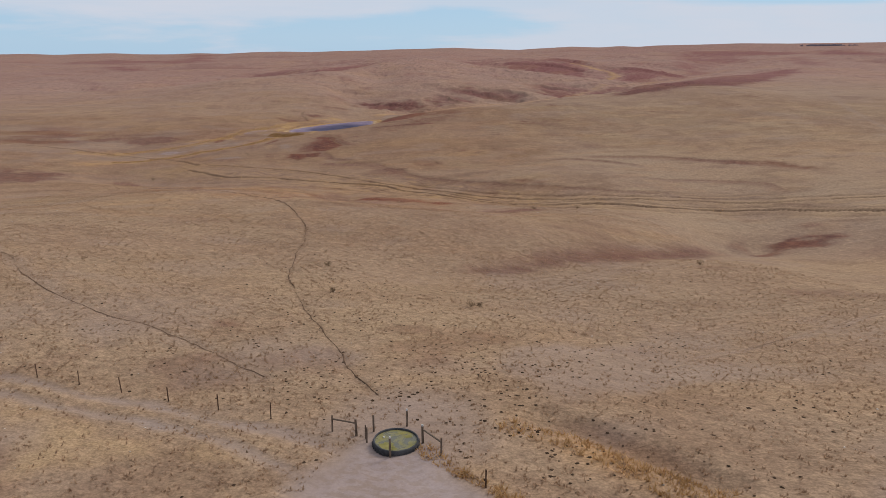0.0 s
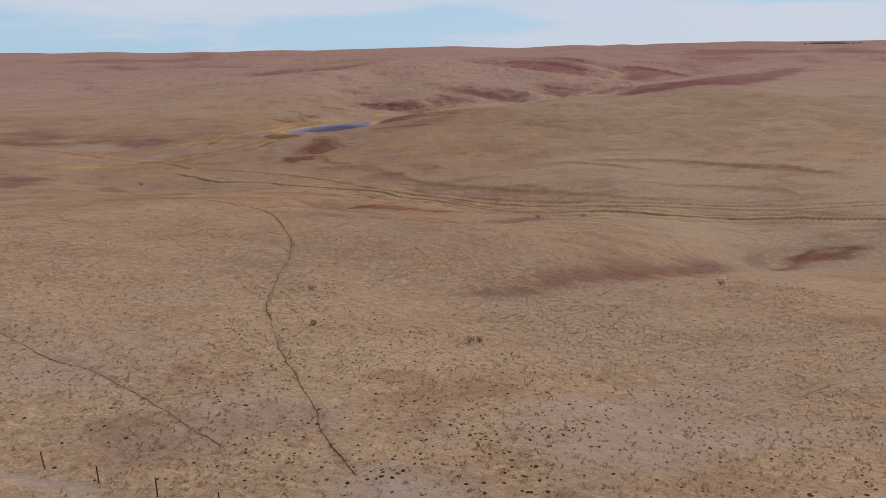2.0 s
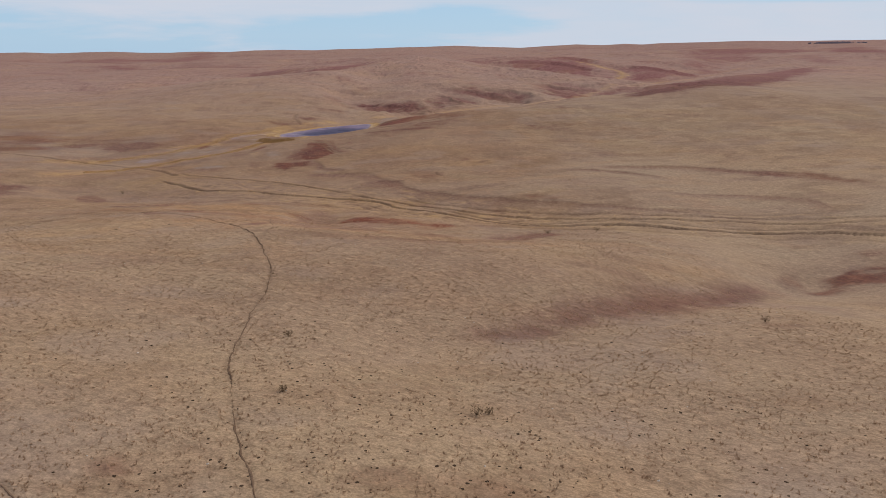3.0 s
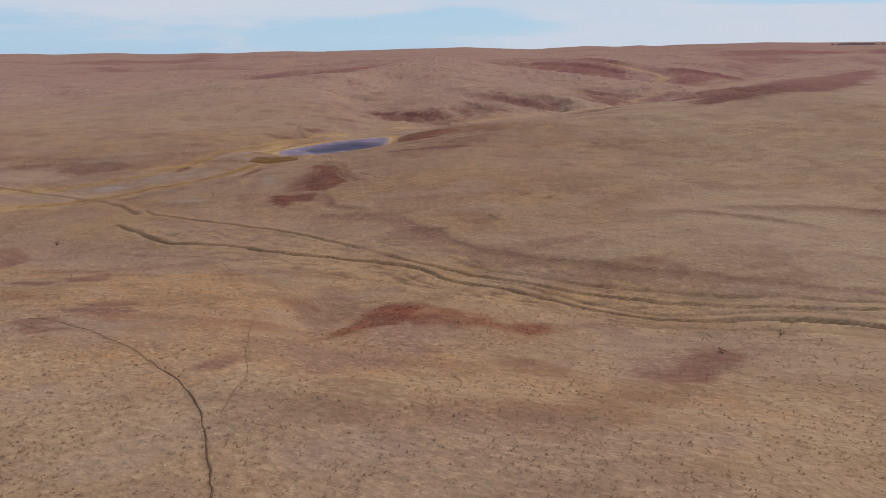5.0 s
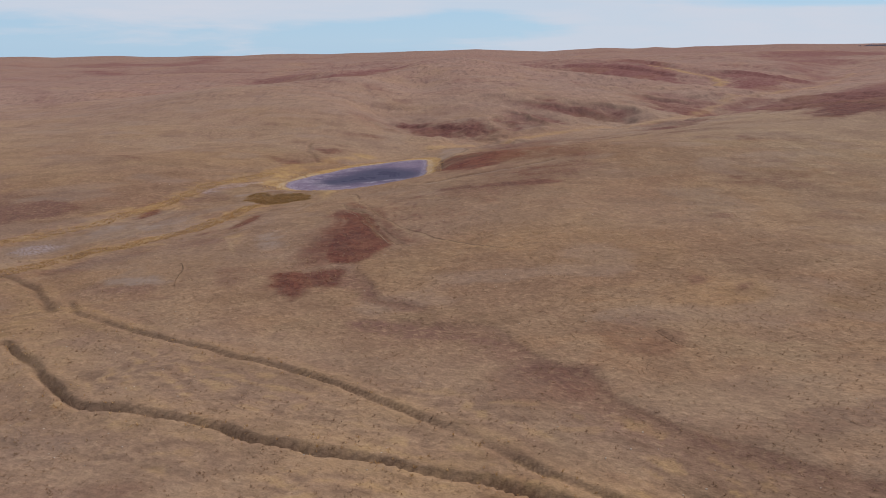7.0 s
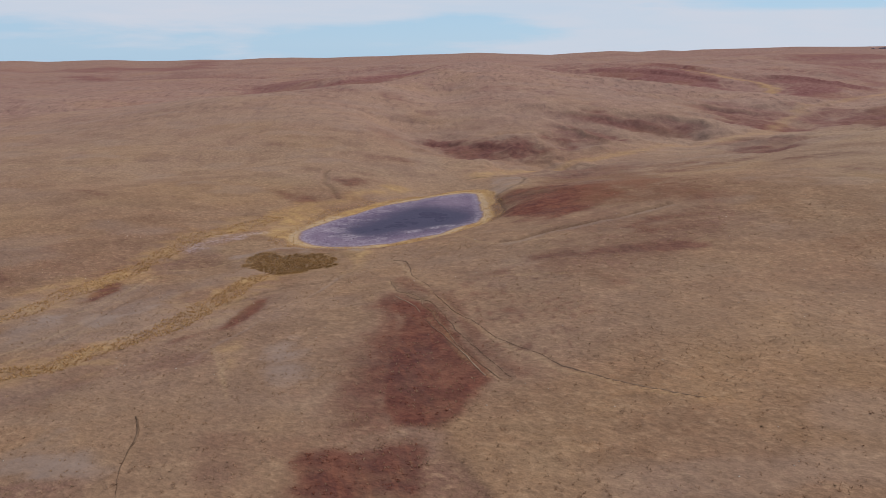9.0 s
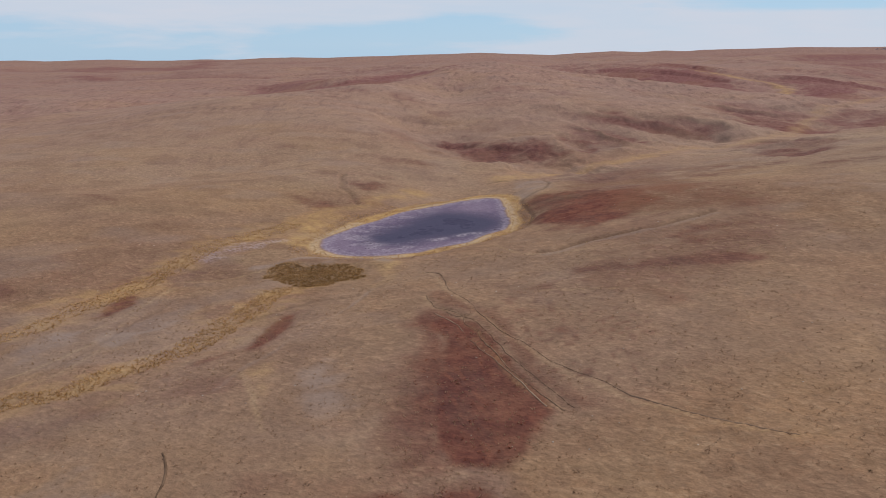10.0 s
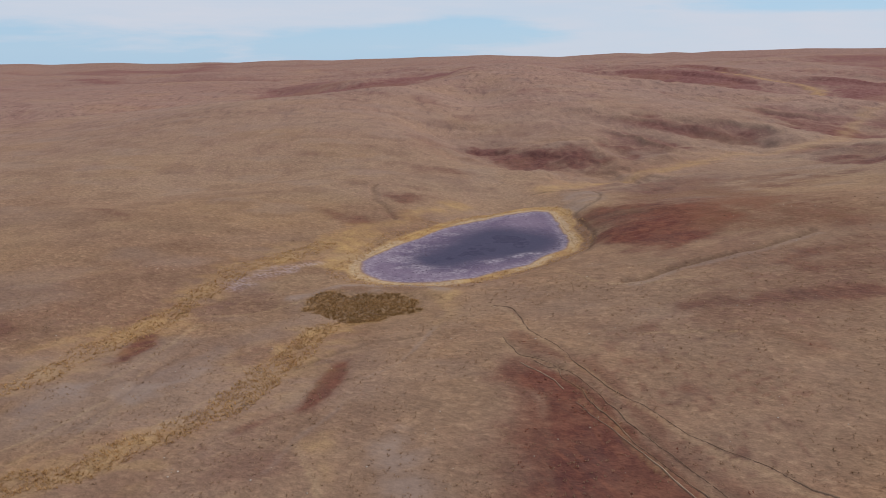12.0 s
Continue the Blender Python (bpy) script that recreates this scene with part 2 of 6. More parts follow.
LEDGE_LOW = rounded([(-26.4, 199.3), (-24, 198.8), (-22.5, 197.8), (-21.2, 196.7), (-18.9, 196.2), (-16.2, 195.4), (-14.2, 193.9), (-12.8, 192), (-11.5, 189.7), (-9.6, 186.6), (-8.3, 185.4),
    (-5.5, 182.3), (-4, 178.2), (-0.9, 174.5), (4.2, 171.9), (8.7, 168.7), (13, 165.9), (18, 163.9), (25.4, 160.3), (36.3, 155.8), (45, 152.9), (70, 148)])
BRAID_WEST = rounded([(-48, 195.2), (-45.9, 194.0), (-38.9, 190.0), (-30.8, 185.1), (-23.2, 179.6), (-17.1, 175.1), (-12, 169.8)])
BRAID_NORTH = GULLY_NORTH[70:] + np.array([[2.6, 2.4]])
BRAID_MID = GULLY_SOUTH[100:] + np.array([[1.6, 2.2]])
BRAID_SOUTH = GULLY_SOUTH[85:] - np.array([[2.0, 2.6]])
RILL_SLOT = rounded([(-56, 222), (-55, 219.2), (-54.6, 216), (-54.2, 213.5), (-53.2, 210.6)])
RILL_NORTH = rounded([(-55.6, 326.4), (-55.3, 316.9), (-52.8, 311.9), (-50.4, 304.7)])
RILL_WEST = rounded([(-77, 233), (-74, 238), (-71.2, 245.2), (-70.7, 247), (-69.8, 250.2), (-69.4, 252), (-68.8, 256.8)])
SWALE = rounded([(2.2, 74.8), (7.6, 77.6), (12.7, 81.4), (17, 85), (23.2, 89.3), (30.3, 94.6), (36.2, 98.6), (43.7, 105.4), (49.5, 109.2), (55, 113)])
SCOOP = rounded([(-21.5, 131), (-20, 135), (-19, 140), (-18.6, 146), (-19.6, 152), (-22, 158)])
RED_BANK = rounded([(-18.4, 133), (-15.8, 138), (-12.5, 142), (-8.5, 146), (-3.5, 145), (3, 138)])
POND = rounded([(-53.3, 281.7), (-52.7, 278.6), (-50.2, 275.7), (-47.2, 274.7), (-43.6, 274.6), (-39.9, 275.8), (-35.3, 278.8), (-30.2, 283), (-25.4, 288.6), (-23.4, 293.2), (-23.3, 298.3),
    (-23.3, 303.9), (-23.1, 310), (-23.7, 314.5), (-27.4, 314.2), (-32.8, 310.4), (-39, 305.7), (-42.8, 302.7), (-47.3, 296.7), (-50.5, 291), (-52.6, 286)], closed=True)
POND_POOL = rounded([(-44.6, 286.2), (-42, 289.5), (-38.4, 296), (-35.4, 300.3), (-31.7, 300.4), (-27.9, 298.1), (-26.8, 293.4), (-29.2, 289.5), (-32.9, 288.1), (-37.1, 287), (-40.5, 284.3), (-43.6, 283.6)], closed=True)
SALT_LINE = rounded([(-46, 282.4), (-44.4, 281.4), (-41.3, 281.1), (-38.1, 282.9), (-34.8, 285.1), (-31.4, 287), (-28.8, 287.7)])
DAM = rounded([(-60.5, 268.4), (-57.9, 269.2), (-55.5, 271), (-51.2, 271.1), (-47, 270.9), (-44.2, 269.6), (-42.5, 267.2)])
RUSH_BED = rounded([(-57.5, 266.6), (-56.1, 268.6), (-52.4, 268.8), (-48.2, 267.3), (-45.4, 262.9), (-44.9, 261.4), (-47.8, 260.6), (-50.2, 259.6), (-53.3, 260.3),
    (-56.3, 263.6)], closed=True)
STRAW_SOUTH = rounded([(-100, 212), (-86, 223), (-73.8, 231.7), (-72, 232.5), (-68.6, 233.4), (-66.8, 235.5), (-64.3, 238.2), (-61.4, 240.6), (-59.8, 244.9), (-58.6, 248.2), (-57.5, 250.5),
    (-56.4, 253.7), (-55.6, 258)])
STRAW_WEST = rounded([(-110, 230), (-94, 240), (-83.3, 247.6), (-80.1, 251.3), (-77.2, 257.2), (-75.4, 260), (-73.6, 263.6), (-72.8, 267.7), (-71.3, 275.3), (-68.4, 281), (-63.9, 285.9),
    (-61.2, 288.9), (-58.6, 294.5), (-55.5, 298.7)])
STRAW_DRAW = rounded([(-22, 330), (-14, 337), (-7.9, 342.4), (-1.7, 347.5), (15.6, 357), (36, 373), (52, 378), (74, 395), (100, 430), (140, 478),
    (190, 520), (250, 600)])
RED_SPUR = rounded([(-35.8, 246.7), (-32.5, 242.2), (-29.6, 234.6), (-27.4, 227.1), (-26.7, 224.4), (-29.4, 219.9), (-36.3, 218.8), (-40.5, 219.1),
                    (-39.5, 224.2), (-39.6, 230.6), (-38.0, 238.6)], closed=True)
TRACKS_SPUR = [rounded(q) for q in ([(-37, 261), (-35.4, 259), (-34.8, 256.3), (-33.7, 251.2), (-31.8, 246.6), (-31.2, 244.3), (-30, 240.9), (-28.9, 238.1), (-27.7, 236.2), (-26.1, 233.3), (-24.1, 230.2), (-22.2, 228.3), (-19.5, 224.7), (-10, 219)],
                                    [(-36.7, 250.9), (-35.8, 247.3), (-34.4, 246), (-32.8, 243.8), (-32.7, 241.6), (-31.7, 239.6), (-31.2, 237.3), (-30.2, 234.4), (-29.3, 231.8), (-28.1, 229.3), (-27, 227.1), (-25.6, 224.6)],
                                    [(-34.9, 245.8), (-33.7, 244), (-32.4, 243.1), (-31.4, 240.8), (-30.3, 237.5), (-29.3, 234.8), (-28.3, 232.3), (-27.3, 229.5), (-26.2, 227.2), (-24.8, 224.4)],
                                    [(-55.4, 231), (-54.5, 233.9), (-54, 235.8), (-52.6, 237.7), (-51.3, 240.7), (-49.8, 244), (-47.5, 247), (-46.1, 249.4), (-44, 256)],
                                    [(-32.4, 237.8), (-31.6, 235.6), (-30.5, 233.3), (-29.3, 230.1), (-28.2, 227.8), (-26.8, 224.8)],
                                    [(-36, 245.5), (-34.7, 243.6), (-33.6, 241.6), (-33, 239.7)])]
TRAIL_POND = rounded([(-27.6, 271.2), (-25, 264.2), (-21.1, 262.1), (-14, 262)])
TRAILS_WEST = [rounded(q) for q in ([(-77.1, 237.1), (-75.3, 239.3), (-73.5, 242.2), (-72, 245.4), (-70.5, 252)], [(-73.5, 235.5), (-72.4, 237.3), (-71.6, 238.8), (-71, 240.9), (-69, 247)],
                                    [(-73, 262.6), (-70.4, 263.6), (-64.9, 264.5), (-59.5, 266.9)], [(-66, 238), (-64.3, 240.8), (-62.9, 243.7), (-61.2, 246.2), (-57.9, 250)],
                                    [(-74.6, 247.8), (-72.6, 250.4), (-71.2, 255.5), (-69.7, 261.3)], [(-49.5, 224), (-51, 228.2), (-52, 230.8), (-53.8, 234.6)], [(-24.3, 248.5), (-19.4, 247.7), (-15.4, 246.4)])]
TRACK_SHELF = rounded([(-22.3, 263.5), (-20, 264), (-15.3, 266.7), (-10.8, 268.4), (-4.6, 270.6), (4.3, 274.9)])
POND_BANK = rounded([(-24.7, 327.4), (-17.6, 329.2), (-12.2, 325.1), (-13.3, 318), (-17.6, 311.8), (-19.5, 309.2), (-19.3, 302.9), (-19.3, 294), (-22.2, 284.2), (-25.1, 281.2)])
RIM_LIP = rounded([(-56.5, 248.4), (-53.8, 251), (-50.7, 253.2), (-47.4, 254), (-45.2, 254.2)])
CUT_EAST = rounded([(2.1, 192.2), (3.0, 190.1), (4.6, 188.8)])
LEDGE_EAST = rounded([(44, 193.5), (47.9, 192.8), (62.4, 192.3), (72.4, 187.8), (80.9, 181.4), (87.7, 177.6), (91, 170.6), (95, 164)])
LEDGE_HIGH = rounded([(50, 166.4), (55.9, 164.8), (65.4, 163.2), (71.8, 160.8), (76.7, 157.4), (78.4, 151), (78.4, 146.6)])
LEDGE_SIDE = rounded([(35, 193), (39, 190), (44, 186), (49, 183), (56, 177)])
FOLD_POND = rounded([(-43, 404), (-38, 384), (-31, 365), (-17, 359), (-6, 350)])
FOLD_EAST = rounded([(4, 416), (15, 401), (28, 392), (41, 384)])
FOLD_HILL = rounded([(-230, 490), (-190, 502), (-146, 518), (-100, 531), (-60, 548), (-30, 580), (0, 640)])
DITCH = rounded([(6.4, 33.4), (7.1, 32.8), (8.1, 31.9), (9, 30.8), (9.8, 29.7), (10.6, 28.7), (11.3, 27.7), (12.3, 26)])
FENCE = rounded([(-46, 47.5), (-24.0, 40.0), (-14.9, 36.8), (-8.5, 34.1), (-5.0, 32.5), (-3.0, 31.4), (-0.3, 31.0), (0.5, 29.4), (2.4, 26.4), (6, 20.5), (14, 8)], 4)
FENCE_END = rounded([(-0.3, 31.0), (0.5, 29.4), (2.4, 26.4), (6, 20.5), (9, 16)], 4)
HILL_FENCE = rounded([(300, 600), (265, 524), (202, 367), (164, 277), (147, 226), (130, 180)])
RED_WEST = rounded([(-160, 262), (-128, 270), (-108, 265), (-96, 266)])
APRON = rounded([(-5.6, 26.0), (-5.2, 28.5), (-4.2, 30.6), (-2.9, 32.6), (-0.4, 32.8), (0.6, 30.2), (2.0, 26.8), (3.2, 24.0), (4, 18), (-5, 18)], closed=True)
FOLD_LIPS = [(rounded(q), *rest) for q, *rest in (  # lips of the folds: line, reach of the colour below, how red, how much painted shade, drop
    ([(-42, 388), (-35, 388), (-27, 383), (-19, 374), (-11, 368), (-2, 364)], 14, 0.6, 0.6, 0.7),
    ([(8, 402), (10, 394), (11, 384), (14, 377), (18, 370)], 7, 0.4, 1.0, 1.2),
    ([(12, 420), (20, 416), (30, 409), (38, 403), (45, 397)], 8, 0.8, 0.6, 1.0),
    ([(36, 409), (46, 407), (52, 402), (57, 396)], 7, 0.3, 1.0, 0.9),
    ([(62, 452), (70, 446), (78, 437), (86, 431), (96, 428)], 9, 0.6, 1.0, 1.2),
    ([(104, 670), (122, 661), (137, 640), (139, 614)], 22, 1.0, 0.5, 1.2),
    ([(68, 652), (86, 638), (106, 618), (119, 588), (126, 560)], 26, 0.9, 0.6, 1.2),
    ([(150, 586), (163, 566), (180, 549), (198, 540)], 24, 0.9, 0.7, 1.4),
    ([(124, 566), (138, 558), (144, 540)], 12, 0.2, 1.0, 0.8),
    ([(48, 374), (60, 380), (66, 366), (70, 352)], 10, 0.4, 0.9, 0.8),
    ([(-16, 304), (-13, 300.5), (-8.5, 298), (-3.6, 292)], 8, 0.9, 0.6, 0.3),
    ([(-150, 252), (-142, 251), (-131, 251), (-122, 258)], 9, 0.7, 0.9, 0.5),
)]
HOLLOWS = [  # red-grassed hollows in the slopes across the draw: depth, lip width, outline
    (1.0, 4.0, rounded([(-40, 388), (-33, 378), (-26, 352), (-15, 357), (-1, 359), (-4, 372), (-18, 378), (-30, 395)], 3, True)),
    (1.2, 3.5, rounded([(0.6, 380), (3, 360), (8.6, 367), (9, 380)], 3, True)),
    (1.6, 4.0, rounded([(10.5, 403), (13, 388), (18, 372), (26, 380), (26, 392), (17, 406)], 3, True)),
    (1.4, 4.0, rounded([(18, 422), (25, 410), (32, 400), (40, 395), (51, 389), (52, 400), (40, 406), (28, 418)], 3, True)),
    (1.2, 5.0, rounded([(60, 443), (64, 408), (73, 399), (83, 388), (93, 404), (89, 420), (76, 434), (68, 440)], 3, True)),
    (1.2, 4.0, rounded([(42, 345), (47, 330), (57, 344), (62, 355), (52, 366), (45, 360)], 3, True)),
    (2.6, 9.0, rounded([(-144, 604), (-112, 448), (-88, 444), (-64, 472), (-36, 508), (-42, 602), (-60, 644), (-78, 565), (-98, 560)], 3, True)),
]
POND_LEVEL = -14.95
CREST_Y = 1900
CREST_X = np.array([-1985, -1085, -1013, -946, -871, -799, -728, -656, -584, -512, -440, -368, -295, -223, -150, -77, -5, 68, 141, 237, 302, 380, 449, 504, 552, 596, 729, 818, 952, 1101, 1202, 1902])  # the skyline's ridge
CREST_Z = np.array([-20.7, -17.7, -16.6, -19.7, -17.2, -16.0, -19.1, -19.4, -16.8, -18.5, -14.6, -13.5, -15.1, -12.6, -11.5, -8.9, -7.8, -5.3, -8.3, -11.5, -7.5, -3.6, -6.0, -2.6, -4.9, -1.6, 0.8, 3.3, 2.1, 3.7, 4.8, 6.8])


def blunt(a, b, soft):
    """The higher of two heights, the join rounded over soft metres."""
    return soft * np.logaddexp(a / soft, b / soft)


def land(x, y):
    """Height of the ground."""
    x, y = np.asarray(x, float), np.asarray(y, float)
    far = np.where(y > 600, 600 + 350 * (1 - np.exp(-np.maximum(y - 600, 0) / 700)), y)
    z = BASE_RISE[0] + BASE_RISE[1] * np.clip(x, -900, 900) * (1 - 0.4 * ease(y, 500, 900)) + BASE_RISE[2] * far
    for cx, cy, length, width, heading, height in PASTURE_RISES + POND_RISES + HILL_RISES:
        a = math.radians(heading)
        u, v = (x - cx) * math.cos(a) + (y - cy) * math.sin(a), (y - cy) * math.cos(a) - (x - cx) * math.sin(a)
        z = z + height * np.exp(-0.5 * ((u / length) ** 2 + (v / width) ** 2))
    # Rolling country beyond the pasture: rounded hills cut by draws, up to the skyline's ridge.
    wx, wy = x + 60 * fractal(x, y, 160, 31), y + 60 * fractal(x, y, 160, 47)
    draws = np.abs(2 * value_noise(wx, wy, 170, 11) - 1)
    hills = 9 * (fractal(x, y, 300, 3) - 0.5) + 9 * (np.sqrt(draws + 0.02) - 0.62) + 5 * (fractal(wx, wy, 80, 17) - 0.5)
    away = np.maximum(ease(y, 620, 760), ease(np.abs(x + 10) - 0.30 * y, 110, 230))
    crest = np.interp(x * CREST_Y / np.maximum(y, 300), CREST_X, CREST_Z)
    roll = (np.sqrt(np.abs(2 * value_noise(wx, wy, 330, 13) - 1) + 0.02) - 0.62) * 16 + 10 * (fractal(wx, wy, 210, 19) - 0.5)
    last = ease(y, 640, 1500)
    z = (z + hills * away) * (1 - last) + (crest - 5 + 0.9 * roll * (1 - ease(y, 1500, 1850))) * last
    z = z + 5 * np.exp(-0.5 * ((y - CREST_Y) / 130) ** 2) - 0.05 * np.maximum(y - CREST_Y - 60, 0)
    for slope, line in FAR_RIDGES:
        d, _, s = along(x, y, line[:, :2], 90, 5.0)
        top = np.interp(s, np.linspace(0, 1, len(line)), line[:, 2]) - slope * (np.sqrt(d * d + 36) - 6)
        z = np.where(d < 900, blunt(z, top, 0.7), z)
    for slope, bed, line in FAR_DRAWS:
        d, _, s = along(x, y, line[:, :2], 70, 4.0)
        low = np.interp(s, np.linspace(0, 1, len(line)), line[:, 2]) + slope * (np.sqrt(np.maximum(d - bed, 0) ** 2 + 4) - 2)
        z = np.where(d < 900, -blunt(-z, -low, 0.5), z)
    # Hollows, folds and the red-banked scoop.
    d, _, s = along(x, y, SWALE, 40)
    z = z - (0.5 + 1.6 * s) * np.exp(-0.5 * (d / 5.0) ** 2)
    d, _, s = along(x, y, SCOOP, 30)
    z = z - 1.3 * np.sin(np.clip(s, 0, 1) * 3.14) * np.exp(-0.5 * (d / 3.0) ** 2)
    d, side, s = along(x, y, RED_BANK, 20)
    z = z + np.where(d < 900, 0.45 * np.exp(-0.5 * ((side + 3.0) / 3.0) ** 2) * np.sin(np.clip(s, 0, 1) * 3.14) ** 0.6, 0)
    for fold, depth, wide in ((FOLD_POND, 2.4, 7), (FOLD_EAST, 2.0, 8), (FOLD_HILL, 4.0, 12)):
        d, side, s = along(x, y, fold, 60, 3.0)
        z = z - depth * np.exp(-0.5 * (d / wide) ** 2)
    for depth, lip, outline in HOLLOWS:
        z = z - depth * ease(inside(x, y, outline, 2 * lip, 1.5), -lip, 1.2 * lip)
    for cx, cy, length, width, heading, height in FAR_FOLDS:
        a = math.radians(heading)
        u, v = (x - cx) * math.cos(a) + (y - cy) * math.sin(a), (y - cy) * math.cos(a) - (x - cx) * math.sin(a)
        z = z + height * np.exp(-0.5 * ((u / length) ** 2 + (v / width) ** 2))
    # The pond's basin, its dam and the rush bed below it.
    deep = inside(x, y, POND, 30)
    flat = ease(deep, -7.0, -0.5)
    pool = inside(x, y, POND_POOL, 20, 1.2)
    bed = POND_LEVEL - 0.10 * ease(deep, 0, 6) - 0.12 * ease(pool, -5, 2) + 0.03 * (fractal(x, y, 2.2, 57) - 0.5)
    z = np.where(deep > -900, z * (1 - flat) + bed * flat, z)
    d, _, _ = along(x, y, DAM, 20)
    z = z + 0.55 * np.exp(-0.5 * (d / 1.6) ** 2)
    bed = inside(x, y, RUSH_BED, 10)
    z = z - 0.2 * ease(bed, -1.5, 1.5)
    # Scarps.
    for line, drop, soft in ((LEDGE_NEAR, 0.28, 0.6), (LEDGE_LOW, 0.32, 1.0), (LEDGE_EAST, 0.25, 1.0), (LEDGE_SIDE, 0.2, 0.8)):
        d, side, s = along(x, y, line, 40, 0.8)
        z = z + np.where(d < 900, drop * (ease(side, -soft, soft) * np.exp(-np.maximum(side, 0) / 9) - 0.15 * np.exp(-0.5 * ((side + 2) / 1.6) ** 2)) * np.sin(np.clip(np.minimum(s, 1 - s) * 8, 0, 1.57)), 0)
    for line, fade, _, _, drop in FOLD_LIPS:
        d, side, s = along(x, y, line, 40, 1.4)
        z = z + np.where(d < 900, drop * (ease(side, -1.6, 1.2) * np.exp(-np.maximum(side, 0) / 8) - 0.5 * np.exp(-0.5 * ((side + 3.5) / 2.4) ** 2)) * np.sin(np.clip(s, 0, 1) * np.pi) ** 0.5, 0)
    # Cut trenches of the gully.
    for line, depth, half, wander in ((GULLY_SOUTH, 0.65, 0.40, 0.45), (GULLY_NORTH, 0.32, 0.32, 0.45), (GULLY_WEST, 0.4, 0.5, 0.5)):
        d, side, s = along(x, y, line, 12, wander)
        vary = 0.25 + 1.2 * fractal(x, y, 5, 71)
        broad = half * (0.55 + 0.9 * value_noise(x, y, 4, 73))
        z = z - depth * vary * (1 - ease(d, broad * 0.6, broad * 1.2)) + 0.12 * np.exp(-0.5 * ((d - half * 2.0) / 0.8) ** 2)
    for line, depth, half in ((GULLY_FAINT, 0.12, 0.4), (BRAID_NORTH, 0.22, 0.4), (BRAID_MID, 0.22, 0.4), (BRAID_SOUTH, 0.18, 0.4), (BRAID_WEST, 0.15, 0.3), (RILL_SLOT, 0.08, 0.25), (RILL_NORTH, 0.25, 0.7), (RILL_WEST, 0.2, 0.3)):
        d, _, _ = along(x, y, line, 6, 0.6)
        z = z - depth * (1 - ease(d, half * 0.3, half * 1.4))
    d, _, _ = along(x, y, DITCH, 5, 0.3)
    z = z - 0.5 * (1 - ease(d, 0.1, 2.0))
    # Trodden paths, wheel tracks and low lips.
    for line, depth, half in ((COW_PATH, 0.07, 0.2), (COW_FORK, 0.06, 0.16), (WEST_PATH, 0.07, 0.2), (TRACK_A, 0.06, 0.5), (TRACK_B, 0.06, 0.5),
                              (TRACKS_SPUR[0], 0.06, 0.2), (TRACKS_SPUR[1], 0.07, 0.25), (TRACKS_SPUR[2], 0.06, 0.2), (TRACKS_SPUR[3], 0.06, 0.2), (TRACK_SHELF, 0.3, 0.6),
                              (POND_BANK, 0.15, 0.4), (RIM_LIP, 0.12, 0.3), (CUT_EAST, 0.2, 0.3)):
        d, _, _ = along(x, y, line, 5, 0.25)
        z = z - depth * (1 - ease(d, half * 0.5, half * 1.4))
    # Hummocks of the sod.
    calm = 1 - ease(deep, -2.0, 0.5)
    close = 1 - ease(y, 330, 420)
    z = z + calm * (0.34 * (fractal(x, y, 9, 5) - 0.5) + close * 0.22 * (fractal(x, y, 1.5, 8) - 0.5))
    apron = ease(inside(x, y, APRON, 6), -0.5, 1.5)
    z = z - 0.06 * apron
    return z


def ground_at(x, y):
    return float(land(np.array([x]), np.array([y]))[0])

